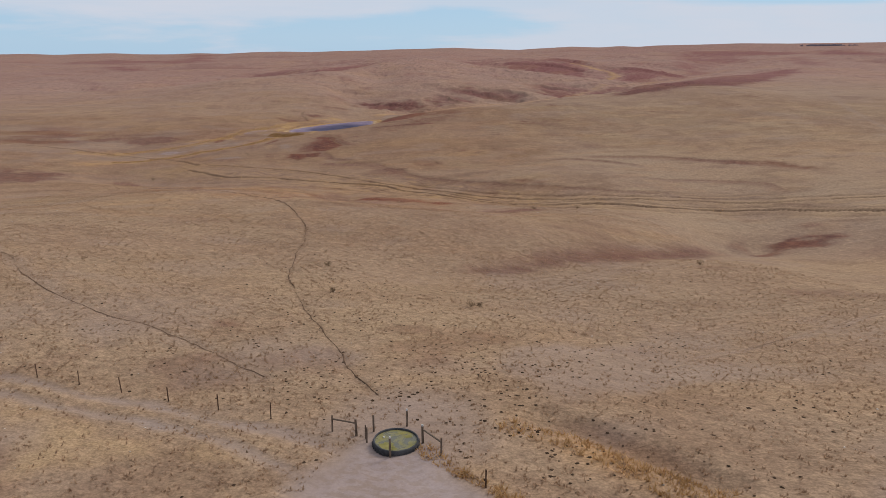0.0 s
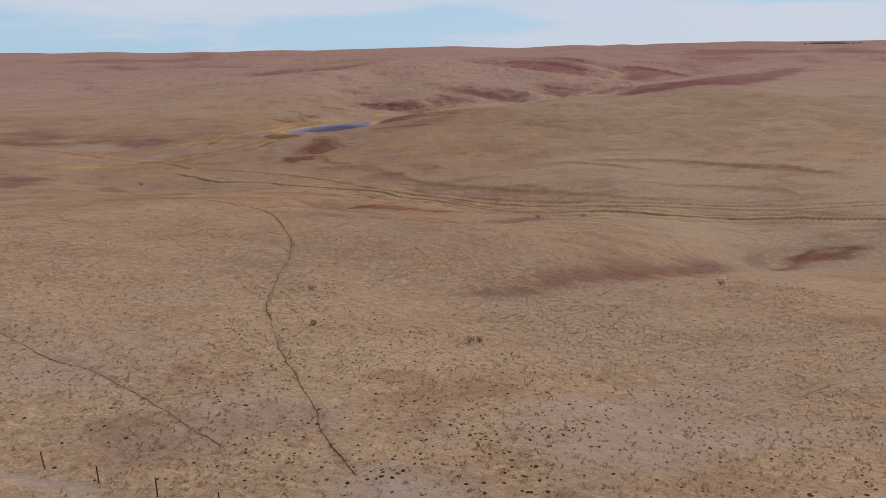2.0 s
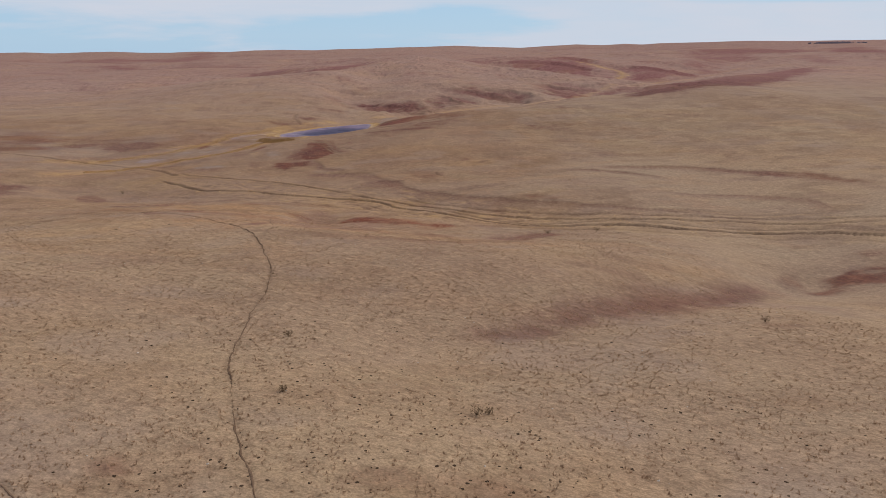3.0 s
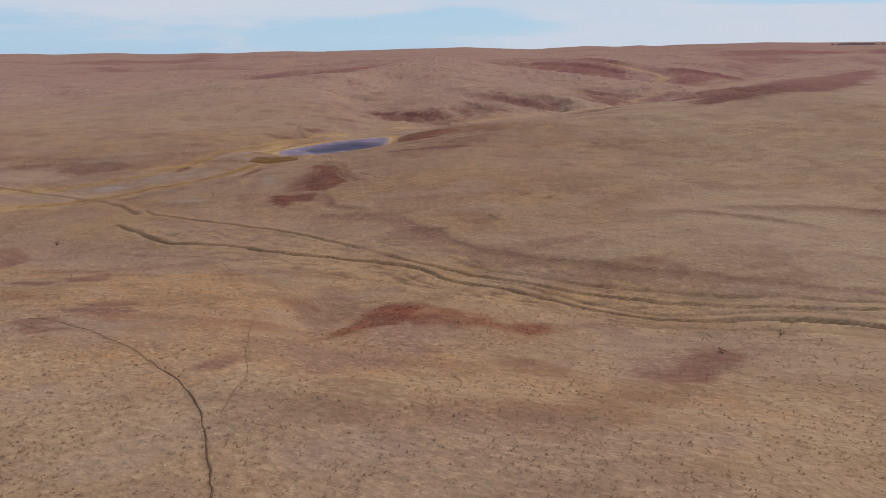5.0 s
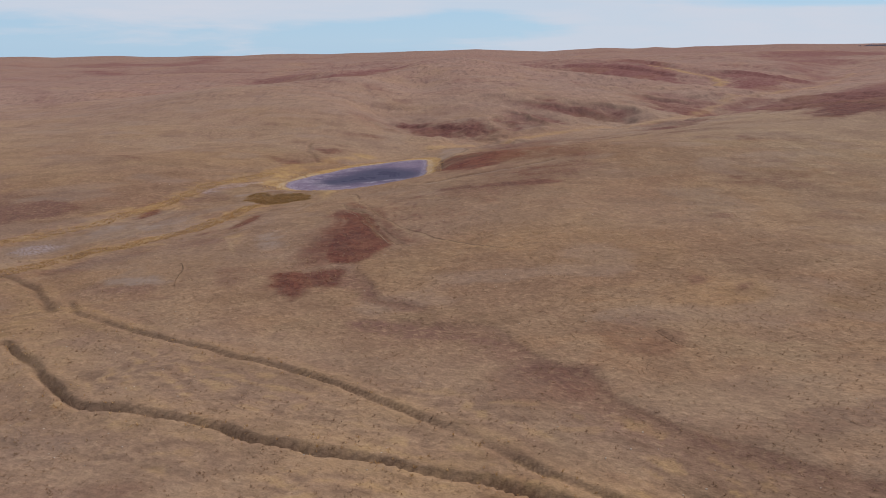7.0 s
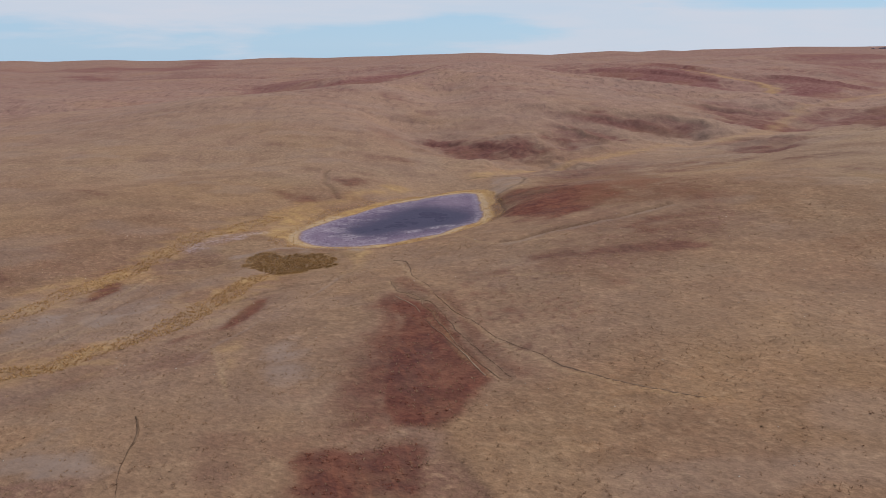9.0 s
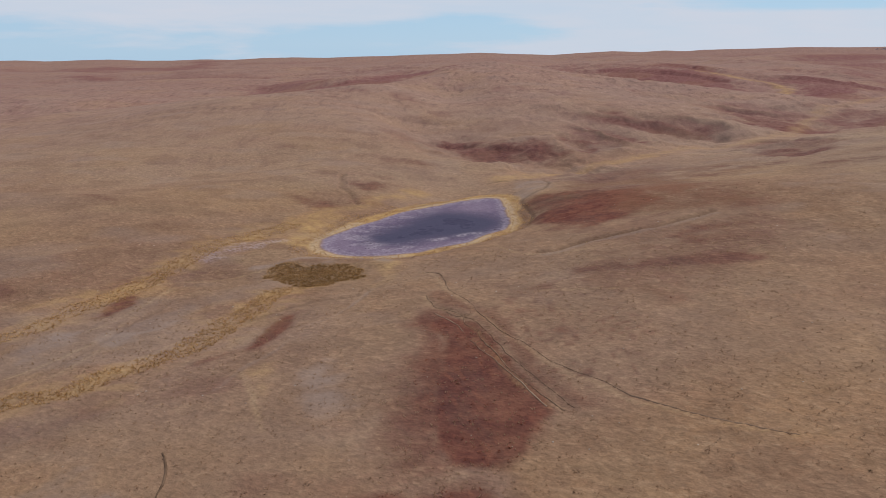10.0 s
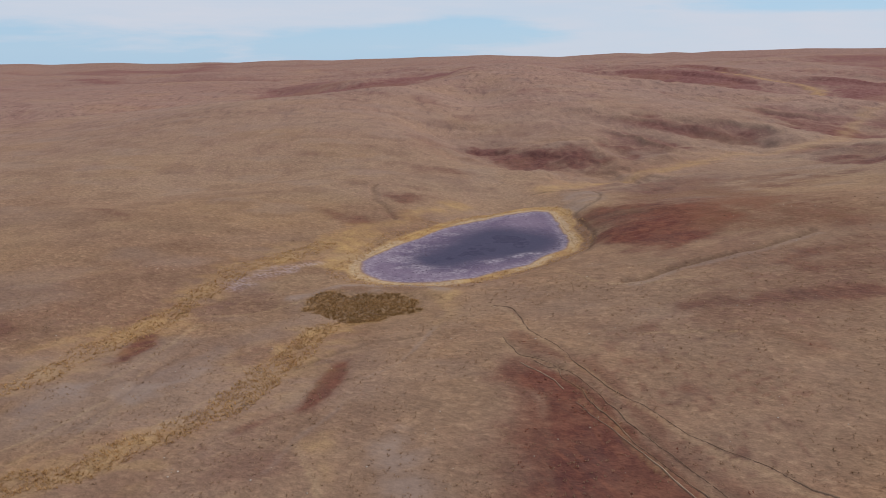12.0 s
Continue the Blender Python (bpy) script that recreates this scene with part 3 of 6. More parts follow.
# ---- materials ----
class Nodes:
    """A material and short ways to add nodes to it."""

    def __init__(self, name, rough=0.9):
        self.mat = bpy.data.materials.new(name)
        self.mat.use_nodes = True
        self.tree = self.mat.node_tree
        self.bsdf = self.tree.nodes["Principled BSDF"]
        self.bsdf.inputs["Roughness"].default_value = rough
        self.bsdf.inputs["Specular IOR Level"].default_value = 0.03
        self.place = self.tree.nodes.new("ShaderNodeTexCoord").outputs["Object"]

    def put(self, socket, value):
        if isinstance(value, bpy.types.NodeSocket):
            self.tree.links.new(value, socket)
        else:
            socket.default_value = (*value, 1) if isinstance(value, tuple) and len(value) == 3 and socket.type == "RGBA" else value

    def noise(self, scale, detail=3.0, rough=0.55, stretch=None, distort=0.0):
        n = self.tree.nodes.new("ShaderNodeTexNoise")
        n.inputs["Scale"].default_value, n.inputs["Detail"].default_value, n.inputs["Roughness"].default_value = scale, detail, rough
        n.inputs["Distortion"].default_value = distort
        place = self.place
        if stretch:
            m = self.tree.nodes.new("ShaderNodeMapping")
            m.vector_type = "TEXTURE"
            m.inputs["Scale"].default_value, m.inputs["Rotation"].default_value = tuple(1 / v for v in stretch[:3]), (0, 0, stretch[3] if len(stretch) > 3 else 0)
            self.tree.links.new(place, m.inputs["Vector"])
            place = m.outputs["Vector"]
        self.tree.links.new(place, n.inputs["Vector"])
        return n.outputs["Fac"]

    def span(self, value, low, high, to_low=0.0, to_high=1.0):
        n = self.tree.nodes.new("ShaderNodeMapRange")
        n.interpolation_type = "SMOOTHSTEP"
        for key, v in (("Value", value), ("From Min", low), ("From Max", high), ("To Min", to_low), ("To Max", to_high)):
            self.put(n.inputs[key], v)
        return n.outputs["Result"]

    def math(self, how, a, b=0.0):
        n = self.tree.nodes.new("ShaderNodeMath")
        n.operation = how
        self.put(n.inputs[0], a)
        self.put(n.inputs[1], b)
        return n.outputs[0]

    def mix(self, share, a, b, how="MIX"):
        n = self.tree.nodes.new("ShaderNodeMix")
        n.data_type, n.blend_type = "RGBA", how
        for key, v in (("Factor", share), ("A", a), ("B", b)):
            self.put(n.inputs[key], v)
        return n.outputs["Result"]

    def island(self):
        return self.tree.nodes.new("ShaderNodeNewGeometry").outputs["Random Per Island"]

    def layers(self, name):
        n = self.tree.nodes.new("ShaderNodeAttribute")
        n.attribute_name = name
        s = self.tree.nodes.new("ShaderNodeSeparateColor")
        self.tree.links.new(n.outputs["Color"], s.inputs["Color"])
        return s.outputs["Red"], s.outputs["Green"], s.outputs["Blue"], n.outputs["Alpha"]

    def finish(self, colour, bump=None, strength=0.5, distance=0.05, rough=None):
        self.put(self.bsdf.inputs["Base Color"], colour)
        if rough is not None:
            self.put(self.bsdf.inputs["Roughness"], rough)
        if bump is not None:
            n = self.tree.nodes.new("ShaderNodeBump")
            n.inputs["Strength"].default_value, n.inputs["Distance"].default_value = strength, distance
            self.tree.links.new(bump, n.inputs["Height"])
            self.tree.links.new(n.outputs["Normal"], self.bsdf.inputs["Normal"])
        return self.mat


def prairie():
    """Cured short grass with red and mauve grass, straw, bare soil, trodden lines, rushes, pond mud and salt, by the ground's cover layers."""
    n = Nodes("prairie", 0.95)
    red, straw, bare, trail = n.layers("cover_one")
    rush, mud, pale, salt = n.layers("cover_two")
    sedge_shade, mauve, wet, gold = n.layers("cover_three")
    broad, patch, clump, tuft, blade = n.noise(0.018, 4), n.noise(0.11, 5, 0.6), n.noise(0.5, 5, 0.62), n.noise(2.3, 4, 0.6, (0.8, 1.3, 1, -0.45)), n.noise(6.5, 4, 0.65)
    far = n.tree.nodes.new("ShaderNodeSeparateXYZ")
    n.tree.links.new(n.place, far.inputs["Vector"])
    knoll = n.noise(1.3, 4, 0.58, (0.85, 1.15, 1, -0.4))
    grass = n.mix(n.span(broad, 0.35, 0.66), (0.312, 0.204, 0.127), (0.284, 0.188, 0.121))
    grass = n.mix(n.span(patch, 0.42, 0.66, 0, 0.8), grass, (0.262, 0.164, 0.104))
    grass = n.mix(n.span(n.noise(0.07, 6, 0.66, (0.6, 1.3, 1, 0.3), 0.6), 0.50, 0.66, 0, 0.4), grass, (0.236, 0.166, 0.104))  # greyer olive swards
    grass = n.mix(n.span(n.noise(0.22, 6, 0.70, (0.7, 1.2, 1, -0.5), 0.5), 0.53, 0.66, 0, 0.45), grass, (0.225, 0.134, 0.090))
    grass = n.mix(n.math("MULTIPLY", pale, 0.6), grass, (0.285, 0.206, 0.136))
    grass = n.mix(n.math("MULTIPLY", gold, n.span(clump, 0.30, 0.62, 1.0, 0.6)), grass, (0.340, 0.184, 0.090))
    grass = n.mix(n.math("MULTIPLY", mauve, n.span(clump, 0.25, 0.65, 1.0, 0.7)), grass, (0.176, 0.096, 0.079))
    # lit tops and dark hollows of the sod lumps painted into the colour
    grass = n.mix(n.span(knoll, 0.52, 0.66, 0, 0.42), grass, (0.400, 0.268, 0.170))
    grass = n.mix(n.span(knoll, 0.34, 0.46, 0.44, 0), grass, (0.200, 0.126, 0.082))
    grass = n.mix(n.span(n.noise(0.9, 5, 0.66), 0.52, 0.68, 0, 0.6), grass, (0.205, 0.128, 0.084))
    tread = n.noise(0.75, 5, 0.62, (0.16, 1.5, 1, 0.12), 0.8)  # narrow treads that stock have worn along the slopes
    worn = n.span(n.noise(0.035, 4, 0.6), 0.42, 0.60)
    grass = n.mix(n.math("MULTIPLY", worn, n.span(tread, 0.54, 0.62, 0, 0.18)), grass, (0.190, 0.122, 0.082))
    grass = n.mix(n.math("MULTIPLY", worn, n.span(tread, 0.38, 0.45, 0.13, 0)), grass, (0.390, 0.272, 0.176))
    rosy = n.math("MULTIPLY", n.span(far.outputs["Y"], 130, 200), n.math("MULTIPLY", n.span(far.outputs["Y"], 300, 330, 1, 0), n.math("SUBTRACT", 1.0, pale)))  # grass tinted darker and rosier between the gully and the draw
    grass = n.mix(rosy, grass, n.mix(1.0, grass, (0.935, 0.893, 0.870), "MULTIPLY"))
    # dark brown growth, also the paint for shade under lips and banks
    grass = n.mix(n.math("MULTIPLY", sedge_shade, 0.9), grass, n.mix(n.span(clump, 0.35, 0.65), (0.135, 0.076, 0.048), (0.190, 0.112, 0.072)))
    reds = n.mix(n.span(clump, 0.35, 0.65), (0.080, 0.031, 0.028), (0.126, 0.046, 0.037))
    reds = n.mix(n.span(n.noise(0.28, 5, 0.65, (0.5, 1.5, 1, 1.9), 0.5), 0.45, 0.60, 0, 0.8), reds, (0.078, 0.036, 0.034))
    reds = n.mix(n.span(n.noise(0.9, 5, 0.65, (0.35, 1.6, 1, 1.9), 0.4), 0.54, 0.66, 0, 0.42), reds, (0.190, 0.074, 0.048))
    reds = n.mix(n.span(tuft, 0.50, 0.70, 0, 0.35), reds, (0.195, 0.070, 0.043))
    reds = n.mix(n.math("MULTIPLY", gold, 0.7), reds, n.mix(n.span(clump, 0.35, 0.65), (0.165, 0.047, 0.028), (0.240, 0.080, 0.044)))
    hills = n.span(far.outputs["Y"], 260, 520)  # distance haze painted into the hill grass and reds as a rosy tint
    grass = n.mix(n.math("MULTIPLY", hills, 0.8), grass, n.mix(0.7, grass, (0.305, 0.176, 0.154)))
    seams = n.noise(0.16, 6, 0.68, (0.9, 0.8, 1, 0.0), 0.6)
    grass = n.mix(n.math("MULTIPLY", hills, n.span(seams, 0.54, 0.66, 0, 0.65)), grass, (0.190, 0.112, 0.088))
    grass = n.mix(n.math("MULTIPLY", hills, n.span(seams, 0.36, 0.46, 0.5, 0)), grass, (0.330, 0.215, 0.150))
    scrub = n.noise(0.5, 6, 0.72, (1.0, 0.35, 1, 0.0), 0.3)
    grass = n.mix(n.math("MULTIPLY", hills, n.span(scrub, 0.54, 0.62, 0, 0.75)), grass, (0.155, 0.092, 0.078))
    grass = n.mix(n.math("MULTIPLY", hills, n.span(scrub, 0.38, 0.45, 0.5, 0)), grass, (0.385, 0.250, 0.190))
    reds = n.mix(hills, reds, n.mix(n.span(clump, 0.35, 0.65), (0.158, 0.062, 0.058), (0.212, 0.094, 0.085)))
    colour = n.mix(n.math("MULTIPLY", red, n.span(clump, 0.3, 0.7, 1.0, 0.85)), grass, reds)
    straws = n.mix(n.span(clump, 0.35, 0.65), (0.45, 0.285, 0.122), (0.355, 0.210, 0.092))
    straws = n.mix(n.span(tuft, 0.5, 0.7, 0, 0.6), straws, (0.27, 0.155, 0.070))
    straws = n.mix(n.math("MULTIPLY", pale, straw), straws, (0.47, 0.345, 0.220))
    colour = n.mix(n.math("MULTIPLY", straw, n.span(clump, 0.25, 0.65, 1.0, 0.65)), colour, straws)
    rushes = n.mix(n.span(tuft, 0.4, 0.65), (0.185, 0.104, 0.044), (0.290, 0.170, 0.078))
    colour = n.mix(rush, colour, rushes)
    soil = n.mix(n.span(patch, 0.35, 0.65), (0.240, 0.178, 0.152), (0.295, 0.228, 0.198))
    soil = n.mix(n.span(tuft, 0.55, 0.75, 0, 0.4), soil, (0.22, 0.160, 0.130))
    colour = n.mix(n.math("MULTIPLY", bare, n.span(clump, 0.25, 0.6, 1.0, 0.75)), colour, soil)
    colour = n.mix(trail, colour, n.mix(n.span(clump, 0.4, 0.6), (0.100, 0.060, 0.038), (0.150, 0.094, 0.062)))
    muds = n.mix(n.span(patch, 0.38, 0.64), (0.128, 0.090, 0.142), (0.178, 0.130, 0.182))
    muds = n.mix(n.span(tuft, 0.56, 0.68, 0, 0.6), muds, (0.27, 0.22, 0.27))
    muds = n.mix(n.span(blade, 0.60, 0.70, 0, 0.7), muds, (0.34, 0.29, 0.34))
    muds = n.mix(wet, muds, (0.060, 0.054, 0.092))
    colour = n.mix(mud, colour, muds)
    colour = n.mix(n.math("MULTIPLY", salt, n.span(tuft, 0.42, 0.56, 0.2, 1.0)), colour, (0.38, 0.325, 0.360))
    short = n.span(far.outputs["Y"], 45, 105)
    low, top = n.math("ADD", 0.78, n.math("MULTIPLY", short, 0.13)), n.math("SUBTRACT", 1.22, n.math("MULTIPLY", short, 0.13))
    fleck = n.span(tuft, 0.30, 0.70, 0.87, 1.13)
    fleck = n.math("MULTIPLY", fleck, n.span(blade, 0.30, 0.70, low, top))
    tone = n.tree.nodes.new("ShaderNodeCombineColor")
    for key in ("Red", "Green", "Blue"):
        n.put(tone.inputs[key], fleck)
    still = n.math("MAXIMUM", n.math("MULTIPLY", bare, 0.75), n.math("MAXIMUM", n.math("MULTIPLY", mud, 0.5), n.math("MULTIPLY", red, 0.45)))
    colour = n.mix(n.math("SUBTRACT", 1.0, still), colour, n.mix(1.0, colour, tone.outputs["Color"], "MULTIPLY"))
    lumps = n.math("ADD", n.math("MULTIPLY", tuft, 0.42), n.math("ADD", n.math("MULTIPLY", blade, 0.08), n.math("MULTIPLY", knoll, 0.75)))
    lumps = n.math("MULTIPLY", lumps, n.math("SUBTRACT", 1.0, n.math("MULTIPLY", n.math("MAXIMUM", bare, mud), 0.8)))
    return n.finish(colour, lumps, 0.68, 0.28, n.math("SUBTRACT", 0.95, n.math("MULTIPLY", mud, 0.35)))


def blades(name, dark, light, rough=0.8, soft=False):
    n = Nodes(name, rough)
    r = n.island()
    colour = n.mix(r, dark, light)
    colour = n.mix(n.span(n.noise(0.3, 3), 0.35, 0.65, 0, 0.5), colour, tuple(0.75 * v for v in dark))
    if soft:  # thin leaves let light through
        thin, both = n.tree.nodes.new("ShaderNodeBsdfTranslucent"), n.tree.nodes.new("ShaderNodeMixShader")
        n.put(thin.inputs["Color"], colour)
        both.inputs["Fac"].default_value = 0.5
        n.tree.links.new(n.bsdf.outputs["BSDF"], both.inputs[1])
        n.tree.links.new(thin.outputs["BSDF"], both.inputs[2])
        n.tree.links.new(both.outputs["Shader"], n.tree.nodes["Material Output"].inputs["Surface"])
    return n.finish(colour)


def plain(name, dark, light, scale, rough=0.8, bump=0.4, distance=0.01, metal=0.0):
    n = Nodes(name, rough)
    n.bsdf.inputs["Metallic"].default_value = metal
    fine, wide = n.noise(scale * 6, 4, 0.65), n.noise(scale, 4)
    colour = n.mix(n.span(wide, 0.35, 0.65), dark, light)
    colour = n.mix(n.span(fine, 0.5, 0.75, 0, 0.6), colour, tuple(0.6 * v for v in dark))
    return n.finish(colour, fine, bump, distance)


def tank_water():
    """Cloudy water with soft drifts of yellow-green algae."""
    n = Nodes("tank_water", 0.18)
    n.bsdf.inputs["Specular IOR Level"].default_value = 0.35
    drift = n.noise(1.1, 5, 0.6, None, 0.8)
    colour = n.mix(n.span(drift, 0.40, 0.60), (0.120, 0.115, 0.085), (0.215, 0.185, 0.055))
    colour = n.mix(n.span(n.noise(4.5, 4, 0.6), 0.48, 0.66, 0, 0.6), colour, (0.075, 0.080, 0.058))
    return n.finish(colour, n.noise(7, 3), 0.05, 0.01, n.span(drift, 0.4, 0.6, 0.12, 0.6))


def wood():
    n = Nodes("weathered_wood", 0.85)
    grain = n.noise(30, 5, 0.6, (1, 1, 0.08))
    colour = n.mix(n.span(grain, 0.35, 0.65), (0.085, 0.060, 0.045), (0.185, 0.138, 0.105))
    return n.finish(colour, grain, 0.5, 0.01)


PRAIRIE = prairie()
TUFTS = blades("cured_grass", (0.30, 0.190, 0.120), (0.50, 0.335, 0.215), 0.9, True)
TALL = blades("straw", (0.38, 0.215, 0.092), (0.66, 0.430, 0.215), 0.9, True)
REDS = blades("red_grass", (0.190, 0.062, 0.042), (0.330, 0.128, 0.075), 0.9, True)
RUSH = blades("rushes", (0.27, 0.155, 0.064), (0.46, 0.275, 0.125), 0.9, True)
WEEDS = blades("dark_weeds", (0.130, 0.086, 0.052), (0.225, 0.152, 0.096), 0.9, True)
DUNG = blades("dung", (0.030, 0.019, 0.012), (0.090, 0.056, 0.036), 0.95)
CLODS = blades("mud_clod", (0.090, 0.066, 0.095), (0.22, 0.17, 0.21), 0.9)
PATH_SOIL = plain("path_soil", (0.105, 0.064, 0.041), (0.165, 0.104, 0.068), 0.9, 0.95, 0.4, 0.03)
RUT_SOIL = plain("rut_soil", (0.160, 0.100, 0.066), (0.225, 0.144, 0.098), 0.9, 0.95, 0.4, 0.03)
TUSSOCK = blades("tussock_grass", (0.200, 0.120, 0.080), (0.370, 0.232, 0.150), 0.9, True)
PALE_SOIL = plain("pale_soil", (0.270, 0.180, 0.124), (0.325, 0.226, 0.158), 0.9, 0.95, 0.4, 0.03)
STONE = blades("pale_stone", (0.32, 0.26, 0.21), (0.58, 0.51, 0.44), 0.9)
RUBBER = plain("worn_rubber", (0.022, 0.022, 0.026), (0.060, 0.058, 0.062), 2.5, 0.75, 0.4, 0.01)
RUBBER.node_tree.nodes["Principled BSDF"].inputs["Specular IOR Level"].default_value = 0.4
WOOD = wood()
RUST = plain("rusted_steel", (0.085, 0.050, 0.034), (0.17, 0.105, 0.075), 6, 0.75, 0.3, 0.004, 0.3)
WHITE = plain("white_cap", (0.40, 0.385, 0.37), (0.58, 0.565, 0.55), 4, 0.6, 0.1, 0.004)
POOL = plain("wet_mud", (0.052, 0.047, 0.082), (0.064, 0.058, 0.096), 1.2, 0.8, 0.2, 0.02)
TANK_WATER = tank_water()
ALGAE = plain("algae", (0.17, 0.155, 0.050), (0.25, 0.215, 0.080), 2.2, 0.7, 0.4, 0.01)
# violet-grey of distance haze painted into the leaf colour
FAR_TREES = blades("far_trees", (0.26, 0.22, 0.27), (0.34, 0.29, 0.33), 0.95, True)

# ---- ground ----
def steps_from(stretches, growth, low, high, cap):
    """Grid lines: even in the given stretches (from, to, step), wider and wider outside them."""
    mid = [v for a, b, step in stretches for v in np.arange(a, b, step)]
    up, v, s = [], mid[-1], stretches[-1][2]
    while v < high:
        s = min(s * growth, cap)
        v += s
        up.append(v)
    down, v, s = [], mid[0], stretches[0][2]
    while v > low:
        s = min(s * growth, cap)
        v -= s
        down.append(v)
    return np.array(down[::-1] + mid + up)


def soft_noise(x, y, low, high, size, seed):
    return ease(fractal(x, y, size, seed), low, high)


def covers(x, y):
    """What grows or lies on the ground: twelve layers from 0 to 1."""
    names = ("red", "straw", "bare", "trail", "rush", "mud", "pale", "salt", "sedge_shade", "mauve", "wet", "gold")
    layer = {name: np.zeros(x.shape) for name in names}
    rag = fractal(x, y, 3.0, 91)
    rough = fractal(x, y, 12, 93)
    thin = fractal(x * 0.6, y, 1.6, 95)

    def put(name, share):
        layer[name] = np.maximum(layer[name], share)

    def patch(name, much, soft, outline, wander=0.8, even=0.58):
        """A patch of irregular outline whose edge thins out over soft metres."""
        outline = rounded(outline, 3, True)
        if soft >= 3:
            even, much = 0.82, min(1.0, 1.2 * much) if name == "red" else much
        size = max(np.ptp(outline[:, 0]), np.ptp(outline[:, 1]))
        depth = inside(x, y, outline, 3 * soft + 2 * wander, wander)
        near = depth > -3 * soft - 2 * wander
        share = np.zeros(x.shape)
        grain = fractal(x[near] * 0.6, y[near], max(1.6, 0.16 * size), 137)
        share[near] = ease(depth[near] + soft * (2.4 * (rag[near] - 0.5) + 1.8 * (thin[near] - 0.5) + 1.6 * (grain - 0.5)), -1.3 * soft, 1.7 * soft)
        share[near] *= even + (1 - even) * ease(grain, 0.30, 0.58)
        put(name, much * share)

    def band(name, much, half, soft, line, wander=1.0):
        d, side, s = along(x, y, line, half + soft + 6, wander)
        put(name, much * (1 - ease(d + 2.0 * (rag - 0.5) * min(1, half), half - soft, half + soft)))

    def foot(name, much, fade, line, low=-0.25, high=0.25, wander=0.8):
        """Dark growth and painted shade under a scarp: sharp at the lip, fading downhill."""
        d, side, s = along(x, y, line, fade * 4, wander)
        put(name, np.where(d < 900, much * ease(-side + 0.5 * (thin - 0.5), low, high) * (1 - ease(-side, 0.25 * fade, fade * (1.0 + rag))) * np.sin(np.pi * np.clip(s, 0.02, 0.98)) ** 0.4, 0))

    # Broad changes of colour over the range.
    put("mauve", 0.34 * soft_noise(x * 0.7, y, 0.50, 0.70, 26, 103))
    put("mauve", 0.30 * soft_noise(x * 0.6, y, 0.54, 0.70, 8, 105))
    put("gold", 0.26 * soft_noise(x * 0.7, y, 0.50, 0.70, 31, 111) * (1 - 0.6 * ease(y, 250, 330)))
    put("gold", 0.32 * soft_noise(x * 0.5, y, 0.56, 0.72, 5, 121) * (1 - 0.6 * ease(y, 250, 330)))
    put("sedge_shade", 0.45 * soft_noise(x * 0.6, y, 0.54, 0.72, 4, 101) * (0.5 + 0.5 * ease(y, 80, 150)))
    put("straw", 0.12 * soft_noise(x, y, 0.56, 0.72, 22, 37))
    put("bare", 0.22 * soft_noise(x * 0.6, y, 0.56, 0.74, 7, 53))
    put("bare", 0.16 * soft_noise(x * 0.5, y, 0.48, 0.66, 30, 55) * ease(y, 60, 110))
    put("red", 0.55 * ease(y, 232, 262) * (1 - ease(y, 330, 350)) * ease(x, -20, -8) * (1 - ease(x, 45, 75)) * soft_noise(x * 0.5, y, 0.48, 0.74, 12, 147) * ease(thin, 0.3, 0.6))
    band("red", 0.3, 3, 7, RED_WEST, 4)
    band("mauve", 0.6, 3, 9, RED_WEST, 4)
    put("red", 0.35 * soft_noise(x * 0.6, y, 0.62, 0.74, 7, 23) * soft_noise(x, y, 0.48, 0.62, 45, 29))
    # West flats below the pond: lilac soil, brown swards and gold between the draws.
    west = ease(y, 205, 232) * (1 - ease(y, 275, 300)) * ease(-x, 38, 55)
    put("bare", 0.38 * west * soft_noise(x * 0.5 + 0.3 * y, y - 0.3 * x, 0.46, 0.62, 11, 117))
    put("mauve", 0.6 * west * soft_noise(x * 0.5 + 0.3 * y, y - 0.3 * x, 0.44, 0.62, 9, 127))
    put("gold", 0.35 * ease(y, 195, 225) * (1 - ease(y, 290, 330)) * ease(x, -60, -48) * (1 - ease(x, 20, 50)) * soft_noise(x * 0.6, y, 0.28, 0.52, 7, 151))
    put("sedge_shade", 0.35 * ease(y, 180, 215) * (1 - ease(y, 290, 330)) * ease(x, -60, -48) * soft_noise(x * 0.7, y, 0.50, 0.66, 3.0, 153))
    put("mauve", 0.22 * ease(y, 215, 250) * (1 - ease(y, 320, 345)) * ease(x, -36, -20) * (1 - ease(x, 20, 50)) * soft_noise(x * 0.6, y, 0.32, 0.58, 13, 129))
    put("mauve", 0.32 * ease(y, 300, 400) * soft_noise(x * 0.5, y, 0.44, 0.64, 28, 145))
    put("sedge_shade", 0.32 * ease(y, 195, 225) * (1 - ease(y, 300, 340)) * soft_noise(x, 0.6 * y, 0.50, 0.64, 6.0, 163))
    put("mauve", 0.28 * ease(y, 195, 225) * (1 - ease(y, 300, 340)) * soft_noise(x, 0.6 * y, 0.46, 0.60, 15, 165))
    # The brow before the gully: orange-brown sward with mauve patches.
    patch("gold", 1.0, 6, [(-56, 152), (-51, 164), (-41, 168), (-29, 163), (-20, 153), (-16, 141), (-14, 126), (-20, 117), (-26, 113), (-38, 126)], 3)
    patch("gold", 0.55, 6, [(-16, 128), (-6, 132), (6, 130), (18, 121), (14, 112), (0, 112), (-14, 116)], 3)
